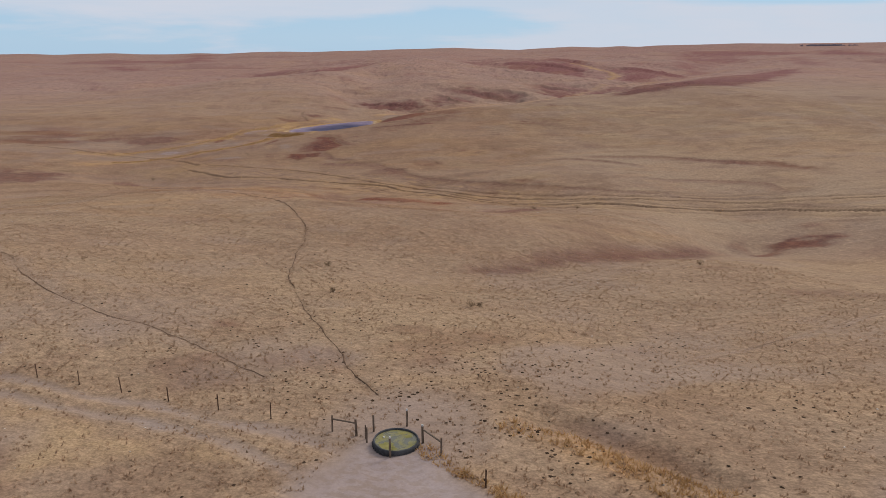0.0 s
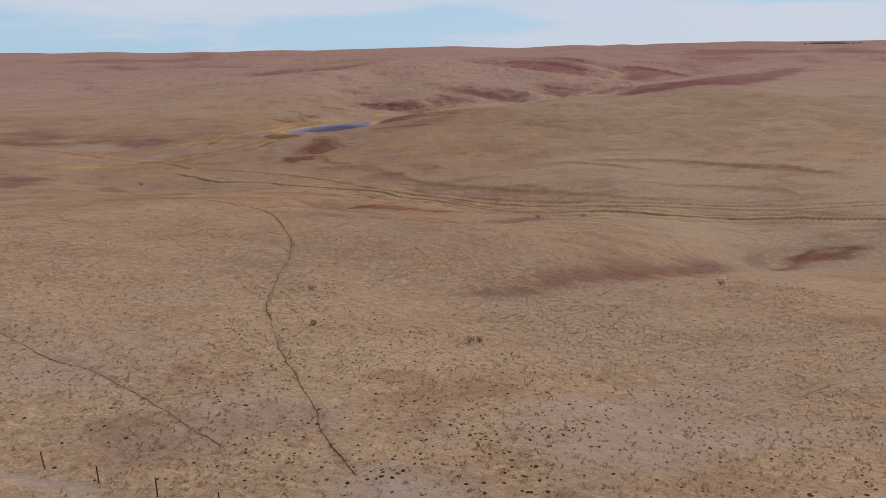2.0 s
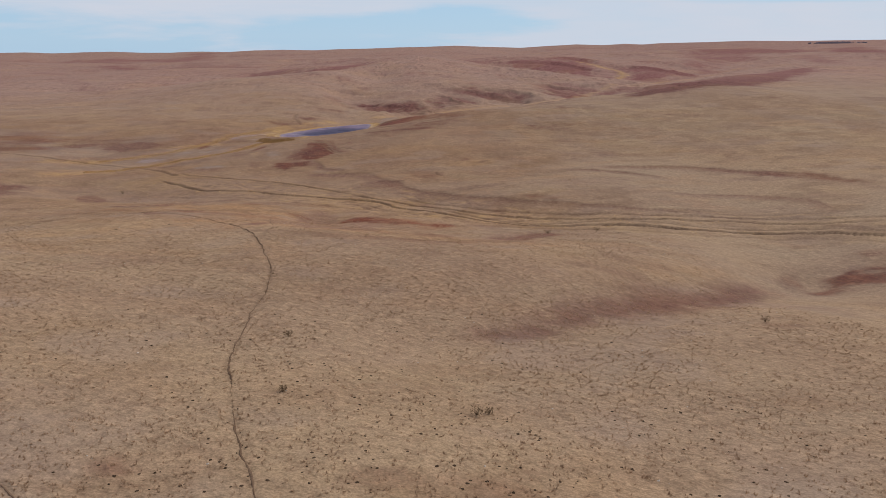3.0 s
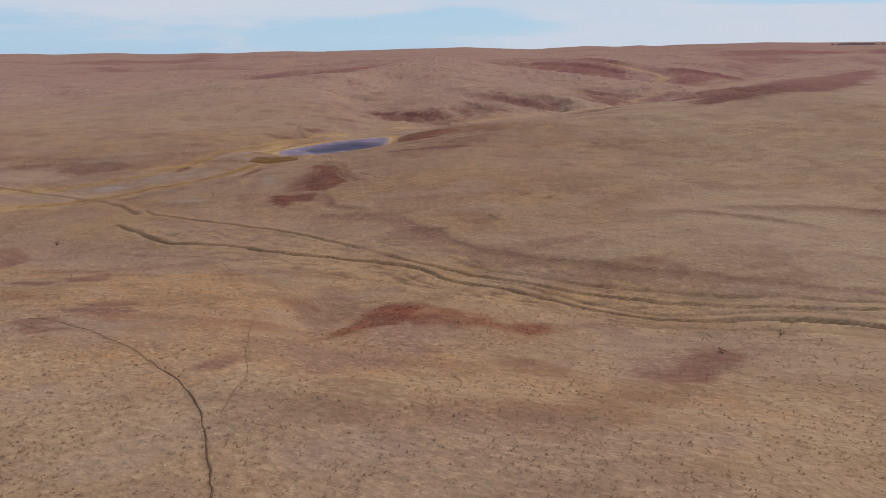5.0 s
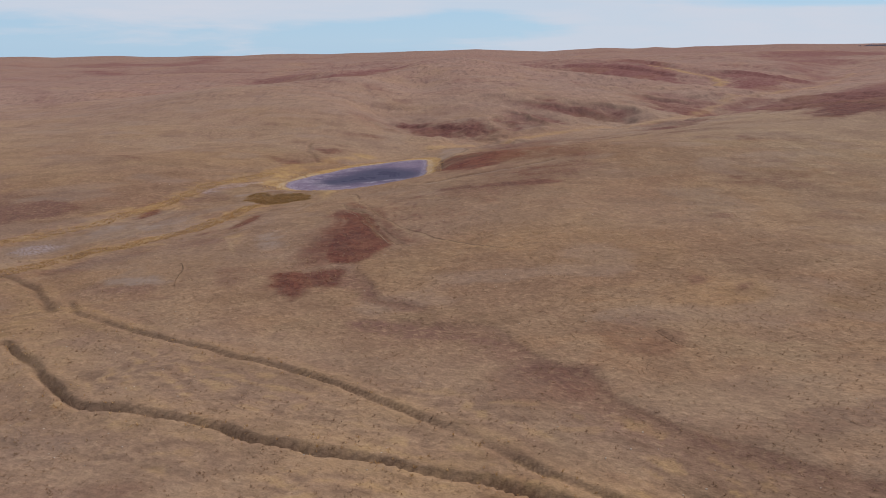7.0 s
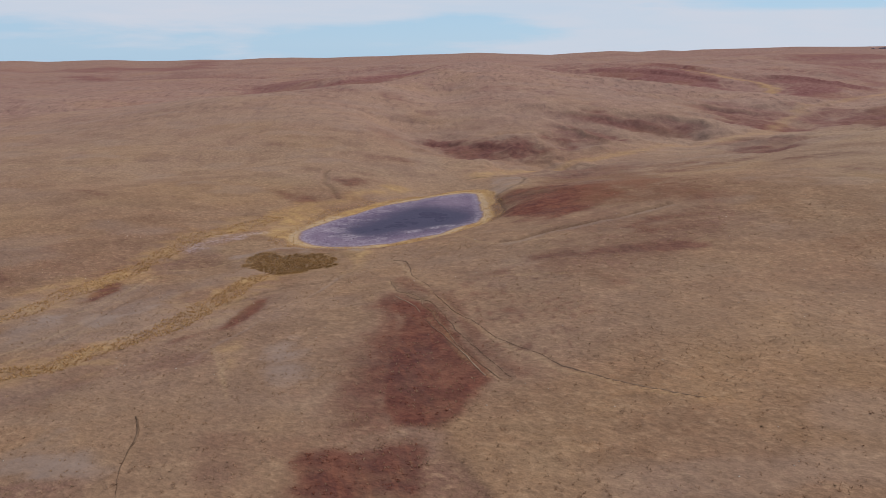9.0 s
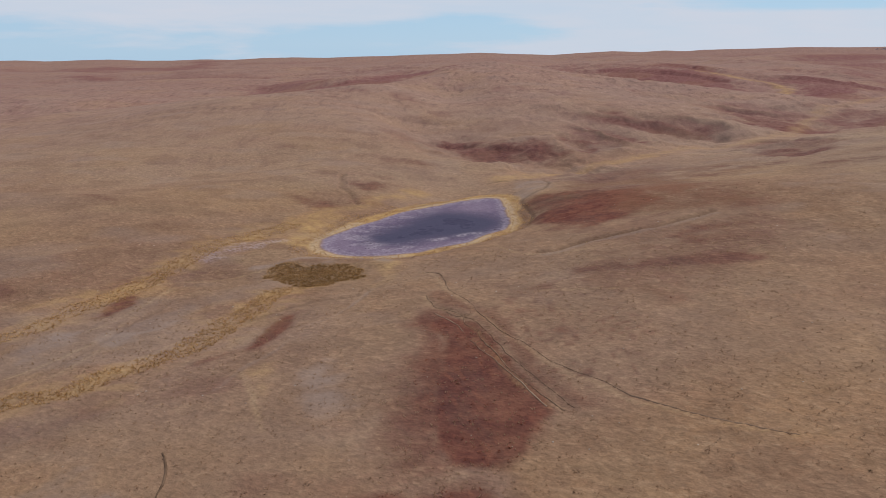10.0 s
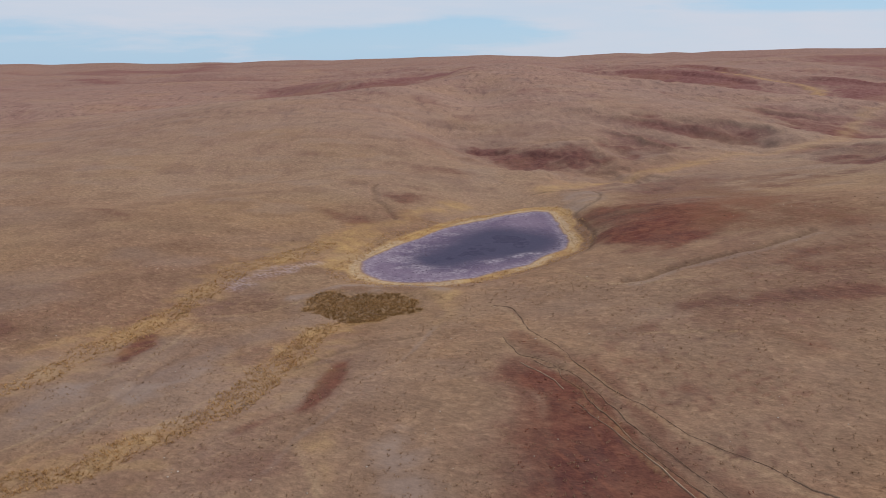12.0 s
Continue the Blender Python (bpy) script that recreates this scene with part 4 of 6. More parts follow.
    # shade of the scoop's hollow painted in as brown cover
    patch("mauve", 1.0, 1.2, [(-23, 151.8), (-20.5, 155.9), (-17.1, 153.4), (-15.4, 150), (-15.3, 146.7), (-17.4, 140.7), (-18.2, 133.1), (-18.8, 129.8), (-20.1, 132.2), (-21.2, 139.2), (-22.6, 144.5)], 0.9, 0.9)
    patch("sedge_shade", 0.35, 1.2, [(-20.6, 152), (-18, 152), (-16.6, 147), (-17.8, 140), (-18.6, 134), (-19.6, 137), (-20.4, 144)], 0.8, 0.8)
    for outline in ([(-45.9, 139.9), (-43.3, 140.6), (-38.6, 139.7), (-38.5, 137.9), (-42.2, 136.8)], [(-45.8, 136.1), (-43.6, 136.7), (-37.7, 136.2), (-37, 134), (-39.5, 132.4), (-43.1, 132.9)],
                    [(-45.9, 129.8), (-43.1, 130.7), (-41.2, 127.6), (-44.2, 126.9)], [(-43.7, 126.2), (-40.6, 126.6), (-38.7, 125.9), (-40.2, 124.4), (-42.6, 124.2)],
                    [(-55.3, 157.1), (-53.8, 159.8), (-51.9, 162.3), (-50.3, 157.3), (-53.1, 154.7)], [(-25.7, 118), (-25, 120.4), (-22.6, 120), (-22.2, 118), (-24.7, 117)],
                    [(-80, 179), (-79, 186), (-74, 180), (-68, 167), (-71, 163)], [(-61.3, 153.9), (-57.3, 156), (-54.5, 156), (-55.2, 151.9)]):
        patch("mauve", 1.0, 0.5, outline, 0.9, 0.85)
        patch("red", 0.28, 0.5, outline, 0.9, 0.8)
    patch("mauve", 0.5, 5, [(-24, 150), (-12, 152), (2, 144), (6, 132), (-6, 128), (-19, 127)], 2)
    # Red grass on the near banks and hollows.
    patch("red", 1.0, 0.7, [(-18, 131.7), (-17.5, 139.2), (-15.3, 146.7), (-13.6, 149), (-10.4, 149.5), (-8.4, 146.4), (-9.8, 140.4), (-12.2, 137.6), (-14.2, 135.6), (-16.4, 131), (-18.4, 128)], 0.6, 0.95)
    patch("red", 0.8, 1.0, [(-12.4, 147.5), (-10.1, 149), (-7.1, 148), (-4.7, 145), (-1.6, 144), (0.8, 141.1), (4.5, 139.2), (4.5, 137.1), (2.6, 136.6), (-0.7, 139.5), (-4.2, 139.7), (-8.4, 140.4), (-12, 140.4)], 1.4, 0.65)
    band("trail", 0.35, 0.4, 0.4, rounded([(-18.2, 130.9), (-16.4, 134.1), (-14.6, 136.9), (-12.3, 138.6), (-10.4, 139.7)]), 0.5)
    patch("red", 0.55, 1.0, [(10.9, 123), (13.7, 122.6), (20.1, 126), (23, 130), (22, 133.6), (18.7, 131), (14.8, 128), (12, 126)])
    patch("mauve", 0.8, 1.2, [(10, 122.6), (14, 122), (21, 126), (24, 131), (22, 134.5), (13, 131), (9.5, 126)])
    patch("red", 0.5, 0.5, [(-16.6, 50.6), (-15, 51.6), (-13.8, 50.6), (-15, 50)])
    d, side, s = along(x, y, SWALE, 18, 1.0)
    wide = 0.7 + 0.9 * np.sin(np.pi * np.clip(s, 0.0, 1.0))
    put("red", np.where(d < 900, 0.6 * np.exp(-0.5 * ((side - 0.4) / (1.3 * wide)) ** 2) * ease(s, 0.0, 0.12) * (1 - ease(s, 0.72, 0.9)) * ease(rag, 0.15, 0.45), 0))
    put("mauve", np.where(d < 900, 0.95 * np.exp(-0.5 * ((side - 1.0) / (2.0 * wide)) ** 2) * ease(s, 0.0, 0.1) * (1 - ease(s, 0.8, 0.98)), 0))
    patch("mauve", 0.8, 1.6, [(39.5, 106), (45.3, 111), (48.5, 108.5), (40, 101.5)], 1.2)
    patch("red", 0.9, 1.3, [(54.3, 111), (61.3, 117.6), (67.2, 118.6), (72, 115.6), (66.8, 111.4), (63.1, 112.6), (56.4, 110.4)], 1.2)
    patch("red", 0.5, 1.3, [(50.2, 116), (56, 120), (54, 113), (50, 112)], 1.2)
    patch("mauve", 0.9, 1.3, [(67.8, 125.8), (72.3, 127.4), (72.2, 124), (68.2, 122.6)], 1.0)
    patch("gold", 1.0, 1.5, [(-19, 133), (-16, 142), (-14, 149), (-9, 150), (-2, 146), (5, 138), (2, 134), (-8, 137)])
    patch("gold", 0.45, 2.0, [(-36, 247), (-31, 242), (-29.5, 236), (-33, 236), (-36, 240)])
    patch("gold", 0.6, 2, [(-21, 282), (-14, 294), (0, 303), (10, 298), (6, 284), (-10, 280)])
    patch("gold", 1.0, 2.5, [(-27, 121), (-21, 131), (-18.5, 131), (-12, 138), (-5, 138), (-3, 128), (-8, 118), (-18, 116)], 2)
    patch("mauve", 0.9, 2.5, [(-25, 122), (-20, 132), (-18.5, 130), (-12, 137), (-6, 137), (-5, 128), (-9, 120), (-18, 118)], 2, 0.75)
    # The red spur and its toe.
    patch("red", 1.0, 0.55, [(-36.6, 241.6), (-34.5, 244), (-30.9, 238.6), (-28.8, 231.5), (-26.9, 225.7), (-27.3, 221), (-30.5, 217.4), (-33.2, 217.4), (-35.6, 218.4), (-36.2, 224.5), (-35.9, 230), (-35.8, 236.4)], 0.9, 0.9)
    patch("mauve", 0.75, 1.6, [(-38.6, 217), (-41, 221), (-42, 228), (-41, 234), (-39.4, 240), (-37, 246.5), (-34, 246), (-34, 234), (-33, 217.5)], 0.8, 0.9)
    patch("red", 0.75, 1.3, [(-36.6, 218.4), (-38.4, 220), (-39, 224.5), (-38.6, 230), (-38, 236), (-37, 242), (-36, 246), (-34, 240), (-34, 219)], 0.8, 0.9)
    patch("red", 0.95, 0.7, [(-42.7, 212.5), (-41.8, 214.7), (-39, 215.8), (-36, 215.9), (-33, 216.6), (-31.4, 215.4), (-32.6, 213.1), (-32.7, 210.2), (-34.3, 209.1), (-35.8, 208.4), (-37.1, 206.6), (-38.8, 207.3), (-41, 209.4)], 0.8, 0.8)
    patch("red", 1.0, 0.7, [(-42, 212.4), (-39, 213.5), (-36, 212.8), (-35.8, 209.4), (-37.2, 207.4), (-40, 209)], 0.9, 0.85)
    patch("gold", 0.35, 0.8, [(-42.4, 212), (-39, 214.4), (-35, 213), (-35.6, 208.6), (-37.2, 206.8), (-41, 209.6)], 0.8)
    patch("mauve", 0.7, 1.2, [(-39, 214), (-39.4, 219), (-33, 218.6), (-30.6, 216), (-33, 213)], 0.8, 0.85)
    band("red", 0.55, 0.9, 0.8, TRACKS_SPUR[1] + np.array([[1.6, 0.5]]))
    put("red", 0.5 * ease(value_noise(x + 0.7 * rag, y, 0.62, 131), 0.66, 0.85) * ease(rough, 0.3, 0.55) * ease(13 - np.hypot((x + 24) * 0.8, (y - 237) * 0.7), 0, 8))
    # Red and mauve swards round the pond.
    patch("red", 1.0, 0.5, [(-50.4, 250.3), (-51.2, 247.9), (-51.8, 244.4), (-52.4, 241.8), (-53.5, 240.5), (-54.5, 240.5), (-54.1, 243.8), (-53.6, 246.6), (-52.4, 249.4)], 0.5, 0.9)
    west_red = [(-75.7, 252.5), (-76, 256.4), (-74.8, 258.5), (-73.2, 259), (-72.4, 256.2), (-73.4, 253.6), (-74, 251.7)]
    patch("mauve", 1.0, 0.9, west_red, 0.7, 0.9)
    patch("red", 0.9, 0.6, west_red, 0.7, 0.85)
    patch("mauve", 1.0, 0.8, [(-78.8, 260.1), (-79.1, 263.8), (-77.8, 266), (-76.3, 264.8), (-76.1, 261.9), (-77.3, 260.1)], 0.8, 0.9)
    patch("red", 0.3, 0.8, [(-78.8, 260.1), (-79.1, 263.8), (-77.8, 266), (-76.3, 264.8), (-76.1, 261.9), (-77.3, 260.1)], 0.8, 0.9)
    patch("mauve", 0.9, 0.9, [(-72, 264.6), (-69.4, 271.1), (-64.9, 272.9), (-63.5, 269.7), (-66.9, 267.3), (-69.9, 263.8)], 0.8, 0.85)
    patch("mauve", 1.0, 0.6, [(-59.3, 237.1), (-58.2, 239), (-56.2, 240.1), (-56.3, 238.3), (-57.7, 236.8)], 0.6, 0.9)
    patch("red", 0.4, 0.5, [(-59.3, 237.1), (-58.2, 239), (-56.2, 240.1), (-56.3, 238.3), (-57.7, 236.8)], 0.6, 0.9)
    for outline in ([(-80.9, 243.5), (-79.5, 246.2), (-77.4, 249.2), (-74.6, 250), (-73.6, 245.6), (-74.8, 241.9), (-76.2, 238.6), (-77.7, 238)],
                    [(-74.2, 243.7), (-72, 247.6), (-68.8, 252), (-66.6, 257.4), (-63.8, 255.8), (-65.2, 249.2), (-67.8, 244.9), (-70.6, 242.3)],
                    [(-46.8, 236), (-44.6, 232.6), (-43, 228.6), (-43, 227.3), (-45.9, 227.5), (-47.7, 231.6)]):
        patch("bare", 0.8, 1.2, outline, 1.2, 0.7)
        patch("sedge_shade", 0.35, 1.2, outline, 1.5, 0.5)
    patch("mauve", 0.8, 0.8, [(-61, 233.6), (-59.5, 235.3), (-60.9, 236.4), (-63, 234.2)])
    patch("mauve", 0.9, 1.5, [(-71.5, 266.5), (-70.5, 274), (-67, 275.5), (-65, 270.6), (-66.8, 267)])
    for outline in ([(-106.5, 255), (-107.2, 263.5), (-101.2, 265.5), (-91.9, 263.2), (-88.4, 259.5), (-93.8, 254.6), (-100.2, 251.5)], [(-122.9, 259.9), (-117.2, 264.2), (-109.4, 262.4), (-113.5, 257.3), (-119.7, 254.3)]):
        patch("mauve", 1.0, 1.2, outline, 1.5, 0.9)
        patch("red", 0.3, 1.2, outline, 1.5, 0.9)
    patch("mauve", 0.5, 2.5, [(-99, 266), (-91, 266.5), (-80, 268.2), (-75, 264), (-82, 259.5), (-95, 258)])
    patch("mauve", 0.85, 1.6, [(-69, 217), (-67.4, 219.5), (-61, 216), (-56, 213), (-56, 210.4), (-60, 210), (-65, 212)])
    patch("bare", 0.8, 1.6, [(-66, 219), (-58, 216.5), (-56, 213), (-62, 213)])
    patch("red", 0.4, 1.0, [(-49, 214.8), (-46.9, 216), (-45, 213.2), (-47, 211.8)])
    patch("mauve", 0.9, 0.6, [(-57.5, 269.6), (-55, 271.6), (-50, 271.8), (-45, 271), (-44, 269), (-48.5, 269.2), (-54, 269.6)])
    patch("red", 1.0, 1.8, [(-18.6, 299), (-15.4, 308), (-10.1, 303.6), (-4.7, 300.4), (0, 289), (0.4, 281), (-6.3, 275.8), (-12.5, 274.6), (-18, 277), (-20.4, 286)], 1.6, 0.72)
    patch("red", 0.6, 1.6, [(-12, 318), (2, 336), (15, 340), (14, 318), (8, 296), (2, 284), (-2, 296), (-10, 304)], 2, 0.7)
    patch("mauve", 0.95, 3, [(-20, 279), (-14, 296), (0, 306), (14, 300), (12, 284), (0, 277)], 2)
    stripe = [(-24.4, 250.2), (-21.8, 251.8), (-18.7, 254.7), (-12.5, 254.7), (-7.8, 255.2), (-3.5, 255.9), (3, 255), (1, 251.7), (-4.9, 252.2), (-9.2, 252.3), (-13.4, 252.4), (-17.3, 252), (-21, 250.6), (-23.6, 249.1)]
    patch("mauve", 1.0, 0.7, stripe, 0.6, 0.9)
    patch("red", 0.55, 0.7, stripe, 0.6, 0.85)
    patch("red", 0.5, 0.8, [(-13, 244.3), (-10.4, 244.7), (-9.4, 242.3), (-11.1, 241.2), (-12.7, 242.5)], 1.2)
    patch("red", 0.6, 0.8, [(-25.4, 239), (-23.8, 239.4), (-22.3, 237.8), (-23.8, 237)])
    patch("red", 0.6, 1.5, [(-4.4, 269.4), (0.6, 270.1), (1.2, 266), (-1, 263), (-3.9, 262.8), (-6, 265.2)], 1.6)
    patch("mauve", 0.9, 3, [(-24, 250), (-12, 260), (4, 270), (12, 262), (0, 250), (-12, 246)], 2)
    patch("red", 0.55, 1.5, [(3.5, 285), (8.3, 284.5), (14, 279), (13.3, 274), (6.6, 275), (3.3, 278.8)], 1.6)
    patch("mauve", 0.8, 1.2, [(-4.7, 321.7), (0.9, 329.6), (3.4, 326.9), (-2.2, 318.6)])
    patch("red", 0.7, 1.0, [(-64.6, 310.5), (-60.3, 308), (-56.2, 305.6), (-53, 302), (-55.8, 301), (-60.8, 304)])
    patch("red", 0.7, 1.0, [(-52.3, 320.4), (-47, 320.4), (-47.4, 315.1), (-51, 314.6)])
    patch("red", 0.55, 0.7, [(-103, 309), (-95, 303.4), (-93.4, 300), (-101, 305.4)])
    patch("bare", 0.6, 1.0, [(-19.5, 327), (-12.7, 326.5), (-11, 321), (-16.4, 312), (-19.4, 312)])
    for outline in ([(22, 232.2), (25, 231.3), (23.2, 229), (21.2, 230.2)], [(9.2, 205.3), (10.9, 205.8), (12, 204.7), (9.6, 203.5)], [(14.4, 203.4), (16.4, 203.6), (15.4, 201.1), (13.5, 201.2)]):
        patch("mauve", 0.9, 0.5, outline, 0.5)
        patch("red", 0.35, 0.5, outline, 0.5)
    # Folds of the slopes across the draw: red grass, with their shade painted in.
    patch("red", 0.8, 3.5, [(-39, 385), (-33, 378), (-26, 354), (-15, 361), (-1, 361), (-4, 372), (-18, 376), (-30, 393)], 3)
    patch("red", 0.8, 2, [(0.6, 378), (3, 362), (8.6, 369), (9, 378)], 2)
    patch("red", 0.85, 2, [(10.5, 401), (13, 388), (18, 374), (25, 380), (25, 392), (17, 404)], 2)
    patch("red", 0.75, 2, [(18, 421), (25, 411), (32, 402), (40, 397), (50, 391), (51, 400), (40, 405), (28, 416)], 2)
    patch("red", 0.8, 4, [(60, 441), (64, 410), (73, 401), (83, 390), (92, 404), (88, 419), (76, 432), (68, 438)], 3)
    patch("red", 0.8, 2, [(42, 345), (47, 332), (56, 344), (61, 355), (52, 364), (45, 359)], 3)
    patch("red", 0.95, 2.5, [(85, 326), (96, 350), (98, 400), (104, 414), (122, 424), (163, 444), (230, 512), (275, 530), (214, 440), (170, 384), (132, 344), (102, 326)], 3, 0.8)
    patch("mauve", 0.9, 5, [(80, 322), (92, 356), (96, 404), (110, 424), (160, 452), (236, 530), (290, 545), (220, 440), (174, 380), (134, 338), (100, 318)], 4)
    patch("red", 0.7, 2.5, [(98, 400), (104, 414), (118, 424), (132, 440), (126, 446), (108, 432), (94, 414)], 2)
    band("mauve", 0.9, 6, 4, rounded([(64, 484), (76, 461), (88, 438), (98, 416)]), 3)
    patch("red", 0.5, 2.5, [(67, 452), (78, 456), (90, 440), (96, 424), (84, 430), (72, 440)], 2)
    patch("mauve", 0.9, 2.5, [(96, 437), (110, 440), (118, 452), (112, 456), (98, 446)], 2)
    patch("mauve", 0.9, 2.5, [(50, 372), (62, 380), (66, 360), (60, 338), (46, 336), (42, 348)], 2.5)
    # The red hills beyond the draw.
    patch("red", 0.95, 4, [(148, 492), (122, 530), (94, 576), (80, 606), (68, 636), (74, 660), (98, 650), (120, 620), (131, 584), (122, 548), (134, 520)], 4)
    patch("red", 0.95, 4, [(107, 668), (128, 667), (138, 640), (137, 618), (125, 616), (108, 642)], 3)
    patch("red", 0.95, 4, [(152, 492), (168, 520), (192, 540), (180, 560), (156, 582), (150, 566), (148, 546), (134, 516)], 4)
    patch("mauve", 1.0, 4, [(118, 528), (128, 516), (142, 540), (140, 562), (128, 570), (120, 556)], 3)
    patch("red", 0.6, 5, [(196, 545), (214, 560), (232, 600), (232, 660), (216, 640), (206, 590)], 5)
    # shaded banks of the draws painted in as dark and mauve bands
    for line, half in ((rounded([(140, 490), (116, 526), (88, 570), (73, 604)]), 2.6), (rounded([(150, 484), (168, 508), (190, 534)]), 2.6), (rounded([(126, 514), (141, 546), (136, 580)]), 1.8),
                       (rounded([(272, 551), (276, 538), (282, 528)]), 2.0), (rounded([(96, 420), (108, 428), (122, 444)]), 1.6), (rounded([(-16, 640), (-2, 622), (14, 604)]), 3.0)):
        band("sedge_shade", 1.0, half, 1.2, line, 2.0)
        band("mauve", 0.9, 2.2 * half, 2.5, line, 2.0)
    band("straw", 0.7, 2.5, 2.0, rounded([(130, 516), (143, 550), (137, 600), (128, 640)]), 2)
    # The far hills.
    patch("red", 0.7, 10, [(336, 886), (390, 900), (320, 720), (247, 666), (234, 684)], 8)
    patch("red", 0.8, 16, [(313, 883), (323, 965), (390, 950), (490, 960), (470, 880), (404, 820), (350, 840)], 10)
    patch("red", 0.8, 12, [(493, 922), (560, 960), (520, 780), (440, 650), (400, 640), (400, 706)], 10)
    patch("mauve", 0.9, 8, [(376, 784), (390, 750), (330, 590), (300, 556), (290, 590)], 8)
    patch("red", 0.6, 8, [(372, 760), (384, 740), (326, 596), (304, 566), (300, 600)], 8)
    patch("red", 0.75, 10, [(298, 881), (330, 866), (280, 690), (244, 642), (234, 668)], 8)
    patch("red", 0.8, 7, [(-143, 602), (-112, 450), (-88, 446), (-64, 474), (-38, 508), (-20, 560), (-44, 600), (-60, 640), (-78, 565), (-96, 560), (-100, 640)], 7)
    patch("mauve", 0.8, 10, [(-20, 720), (58, 990), (66, 740), (70, 680), (40, 650), (0, 660)], 8)
    patch("red", 0.75, 14, [(-357, 801), (-315, 800), (-296, 780), (-270, 740), (-300, 740)], 10)
    patch("red", 0.7, 30, [(-434, 1186), (-557, 1679), (-521, 1833), (-440, 1600), (-300, 900)], 25)
    patch("red", 0.7, 30, [(-776, 1391), (-520, 1100), (-462, 956), (-430, 1160), (-420, 1313), (-632, 1614), (-742, 1587)], 25)
    patch("red", 0.6, 6, [(-378, 722), (-354, 706), (-256, 558), (-298, 622)], 8)
    patch("mauve", 0.9, 40, [(330, 1250), (420, 1000), (600, 1000), (900, 1300), (1200, 1900), (500, 1900)], 30)
    band("sedge_shade", 0.9, 2.5, 2.0, rounded([(-287, 581), (-249, 537), (-226, 506), (-181, 425)]), 4)
    band("mauve", 0.8, 6, 5, rounded([(-287, 581), (-249, 537), (-226, 506), (-181, 425)]), 4)
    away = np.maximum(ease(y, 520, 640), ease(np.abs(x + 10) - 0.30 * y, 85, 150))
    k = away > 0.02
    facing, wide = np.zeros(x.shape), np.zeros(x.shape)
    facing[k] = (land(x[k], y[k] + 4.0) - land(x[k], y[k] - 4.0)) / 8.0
    # hill slopes that rise towards +y turn redder
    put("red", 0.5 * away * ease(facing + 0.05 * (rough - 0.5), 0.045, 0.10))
    put("mauve", 0.4 * away * soft_noise(x, y, 0.46, 0.64, 90, 61))
    put("gold", 0.5 * away * soft_noise(x, y, 0.5, 0.66, 70, 63))
    put("mauve", 0.3 * ease(y, 700, 950))
    put("red", 0.24 * ease(y, 420, 650) * (0.4 + 0.6 * rough))
    # dark base lines of the folds, painted in place of relief shade
    for line in (rounded([(20, 414), (31, 402), (50, 391)]), rounded([(-143, 600), (-110, 448), (-88, 436)]), rounded([(6, 402), (12, 386), (16, 372)])):
        band("sedge_shade", 1.0, 1.8, 1.2, line, 2.0)
    # Dark feet of the scarps on the slope beyond the gully: growth and painted shade together.
    foot("mauve", 0.8, 6.0, LEDGE_LOW)
    foot("sedge_shade", 0.55, 1.8, LEDGE_LOW[LEDGE_LOW[:, 0] > -9])
    foot("mauve", 1.0, 3.0, LEDGE_LOW[LEDGE_LOW[:, 0] > -9])
    patch("mauve", 0.45, 4, [(-34, 200), (-22, 197), (-10, 190), (-4, 178), (4, 170), (-8, 176), (-20, 186), (-32, 194)], 2)
    patch("mauve", 1.0, 0.8, [(-30.7, 199.2), (-28.8, 199.8), (-26.4, 199.3), (-22.5, 197.8), (-21.2, 196.7), (-16.7, 195.4), (-14.6, 193.8), (-12.3, 190.1), (-11.4, 185.5), (-13.7, 188.9), (-17.9, 191.1), (-23.8, 193), (-29.4, 196.3)], 0.8, 0.92)
    patch("sedge_shade", 0.25, 0.8, [(-22, 197.3), (-21, 196.6), (-16.6, 195.2), (-13.4, 192), (-15.5, 192), (-19.4, 194.4)], 0.8, 0.7)
    patch("mauve", 0.8, 0.9, [(-31.3, 215), (-29.5, 211.4), (-27.5, 207.5), (-25.7, 204.5), (-22.6, 202.1), (-21.1, 200.7), (-24, 200.4), (-26.7, 203.3), (-29, 206.4), (-32, 209.1), (-33, 211.8)], 0.6, 0.85)
    foot("mauve", 1.0, 2.2, LEDGE_NEAR)
    foot("sedge_shade", 0.3, 0.9, LEDGE_NEAR)
    for line, much, fade in ((LEDGE_EAST, 1.0, 5.0), (LEDGE_HIGH, 0.8, 3.5), (LEDGE_SIDE, 0.9, 2.6)):
        foot("mauve", much, fade, line)
        foot("sedge_shade", 0.5 * much, 0.5 * fade, line)
    patch("red", 0.6, 0.9, [(21.4, 164.9), (24.6, 163.6), (27.5, 161), (26.6, 160.2), (22.8, 162)])
    patch("red", 0.7, 1.6, [(84, 179.5), (89, 178.6), (90, 172), (85, 174)])
    patch("red", 0.7, 2.0, [(70, 187.5), (80, 182), (88, 177), (91, 170.5), (95, 165), (88, 170), (78, 179)])
    patch("mauve", 0.8, 4, [(-116, 194), (-108, 191), (-98, 187), (-92, 167), (-102, 167)], 3)
    # Lips of the folds across the draw: red growth and painted shade below each, sharp at the lip.
    for line, fade, reds, dark, _ in FOLD_LIPS:
        foot("red", reds, fade, line, -0.5, 1.5, 1.4)
        foot("mauve", dark, 1.2 * fade, line, -0.5, 1.5, 1.4)
        foot("sedge_shade", 0.45 * dark, 0.16 * fade, line, -0.4, 0.8, 1.4)
    patch("red", 0.5, 3, [(-153, 266), (-149, 280), (-138, 286), (-124, 266), (-130, 250), (-141, 250)], 3)
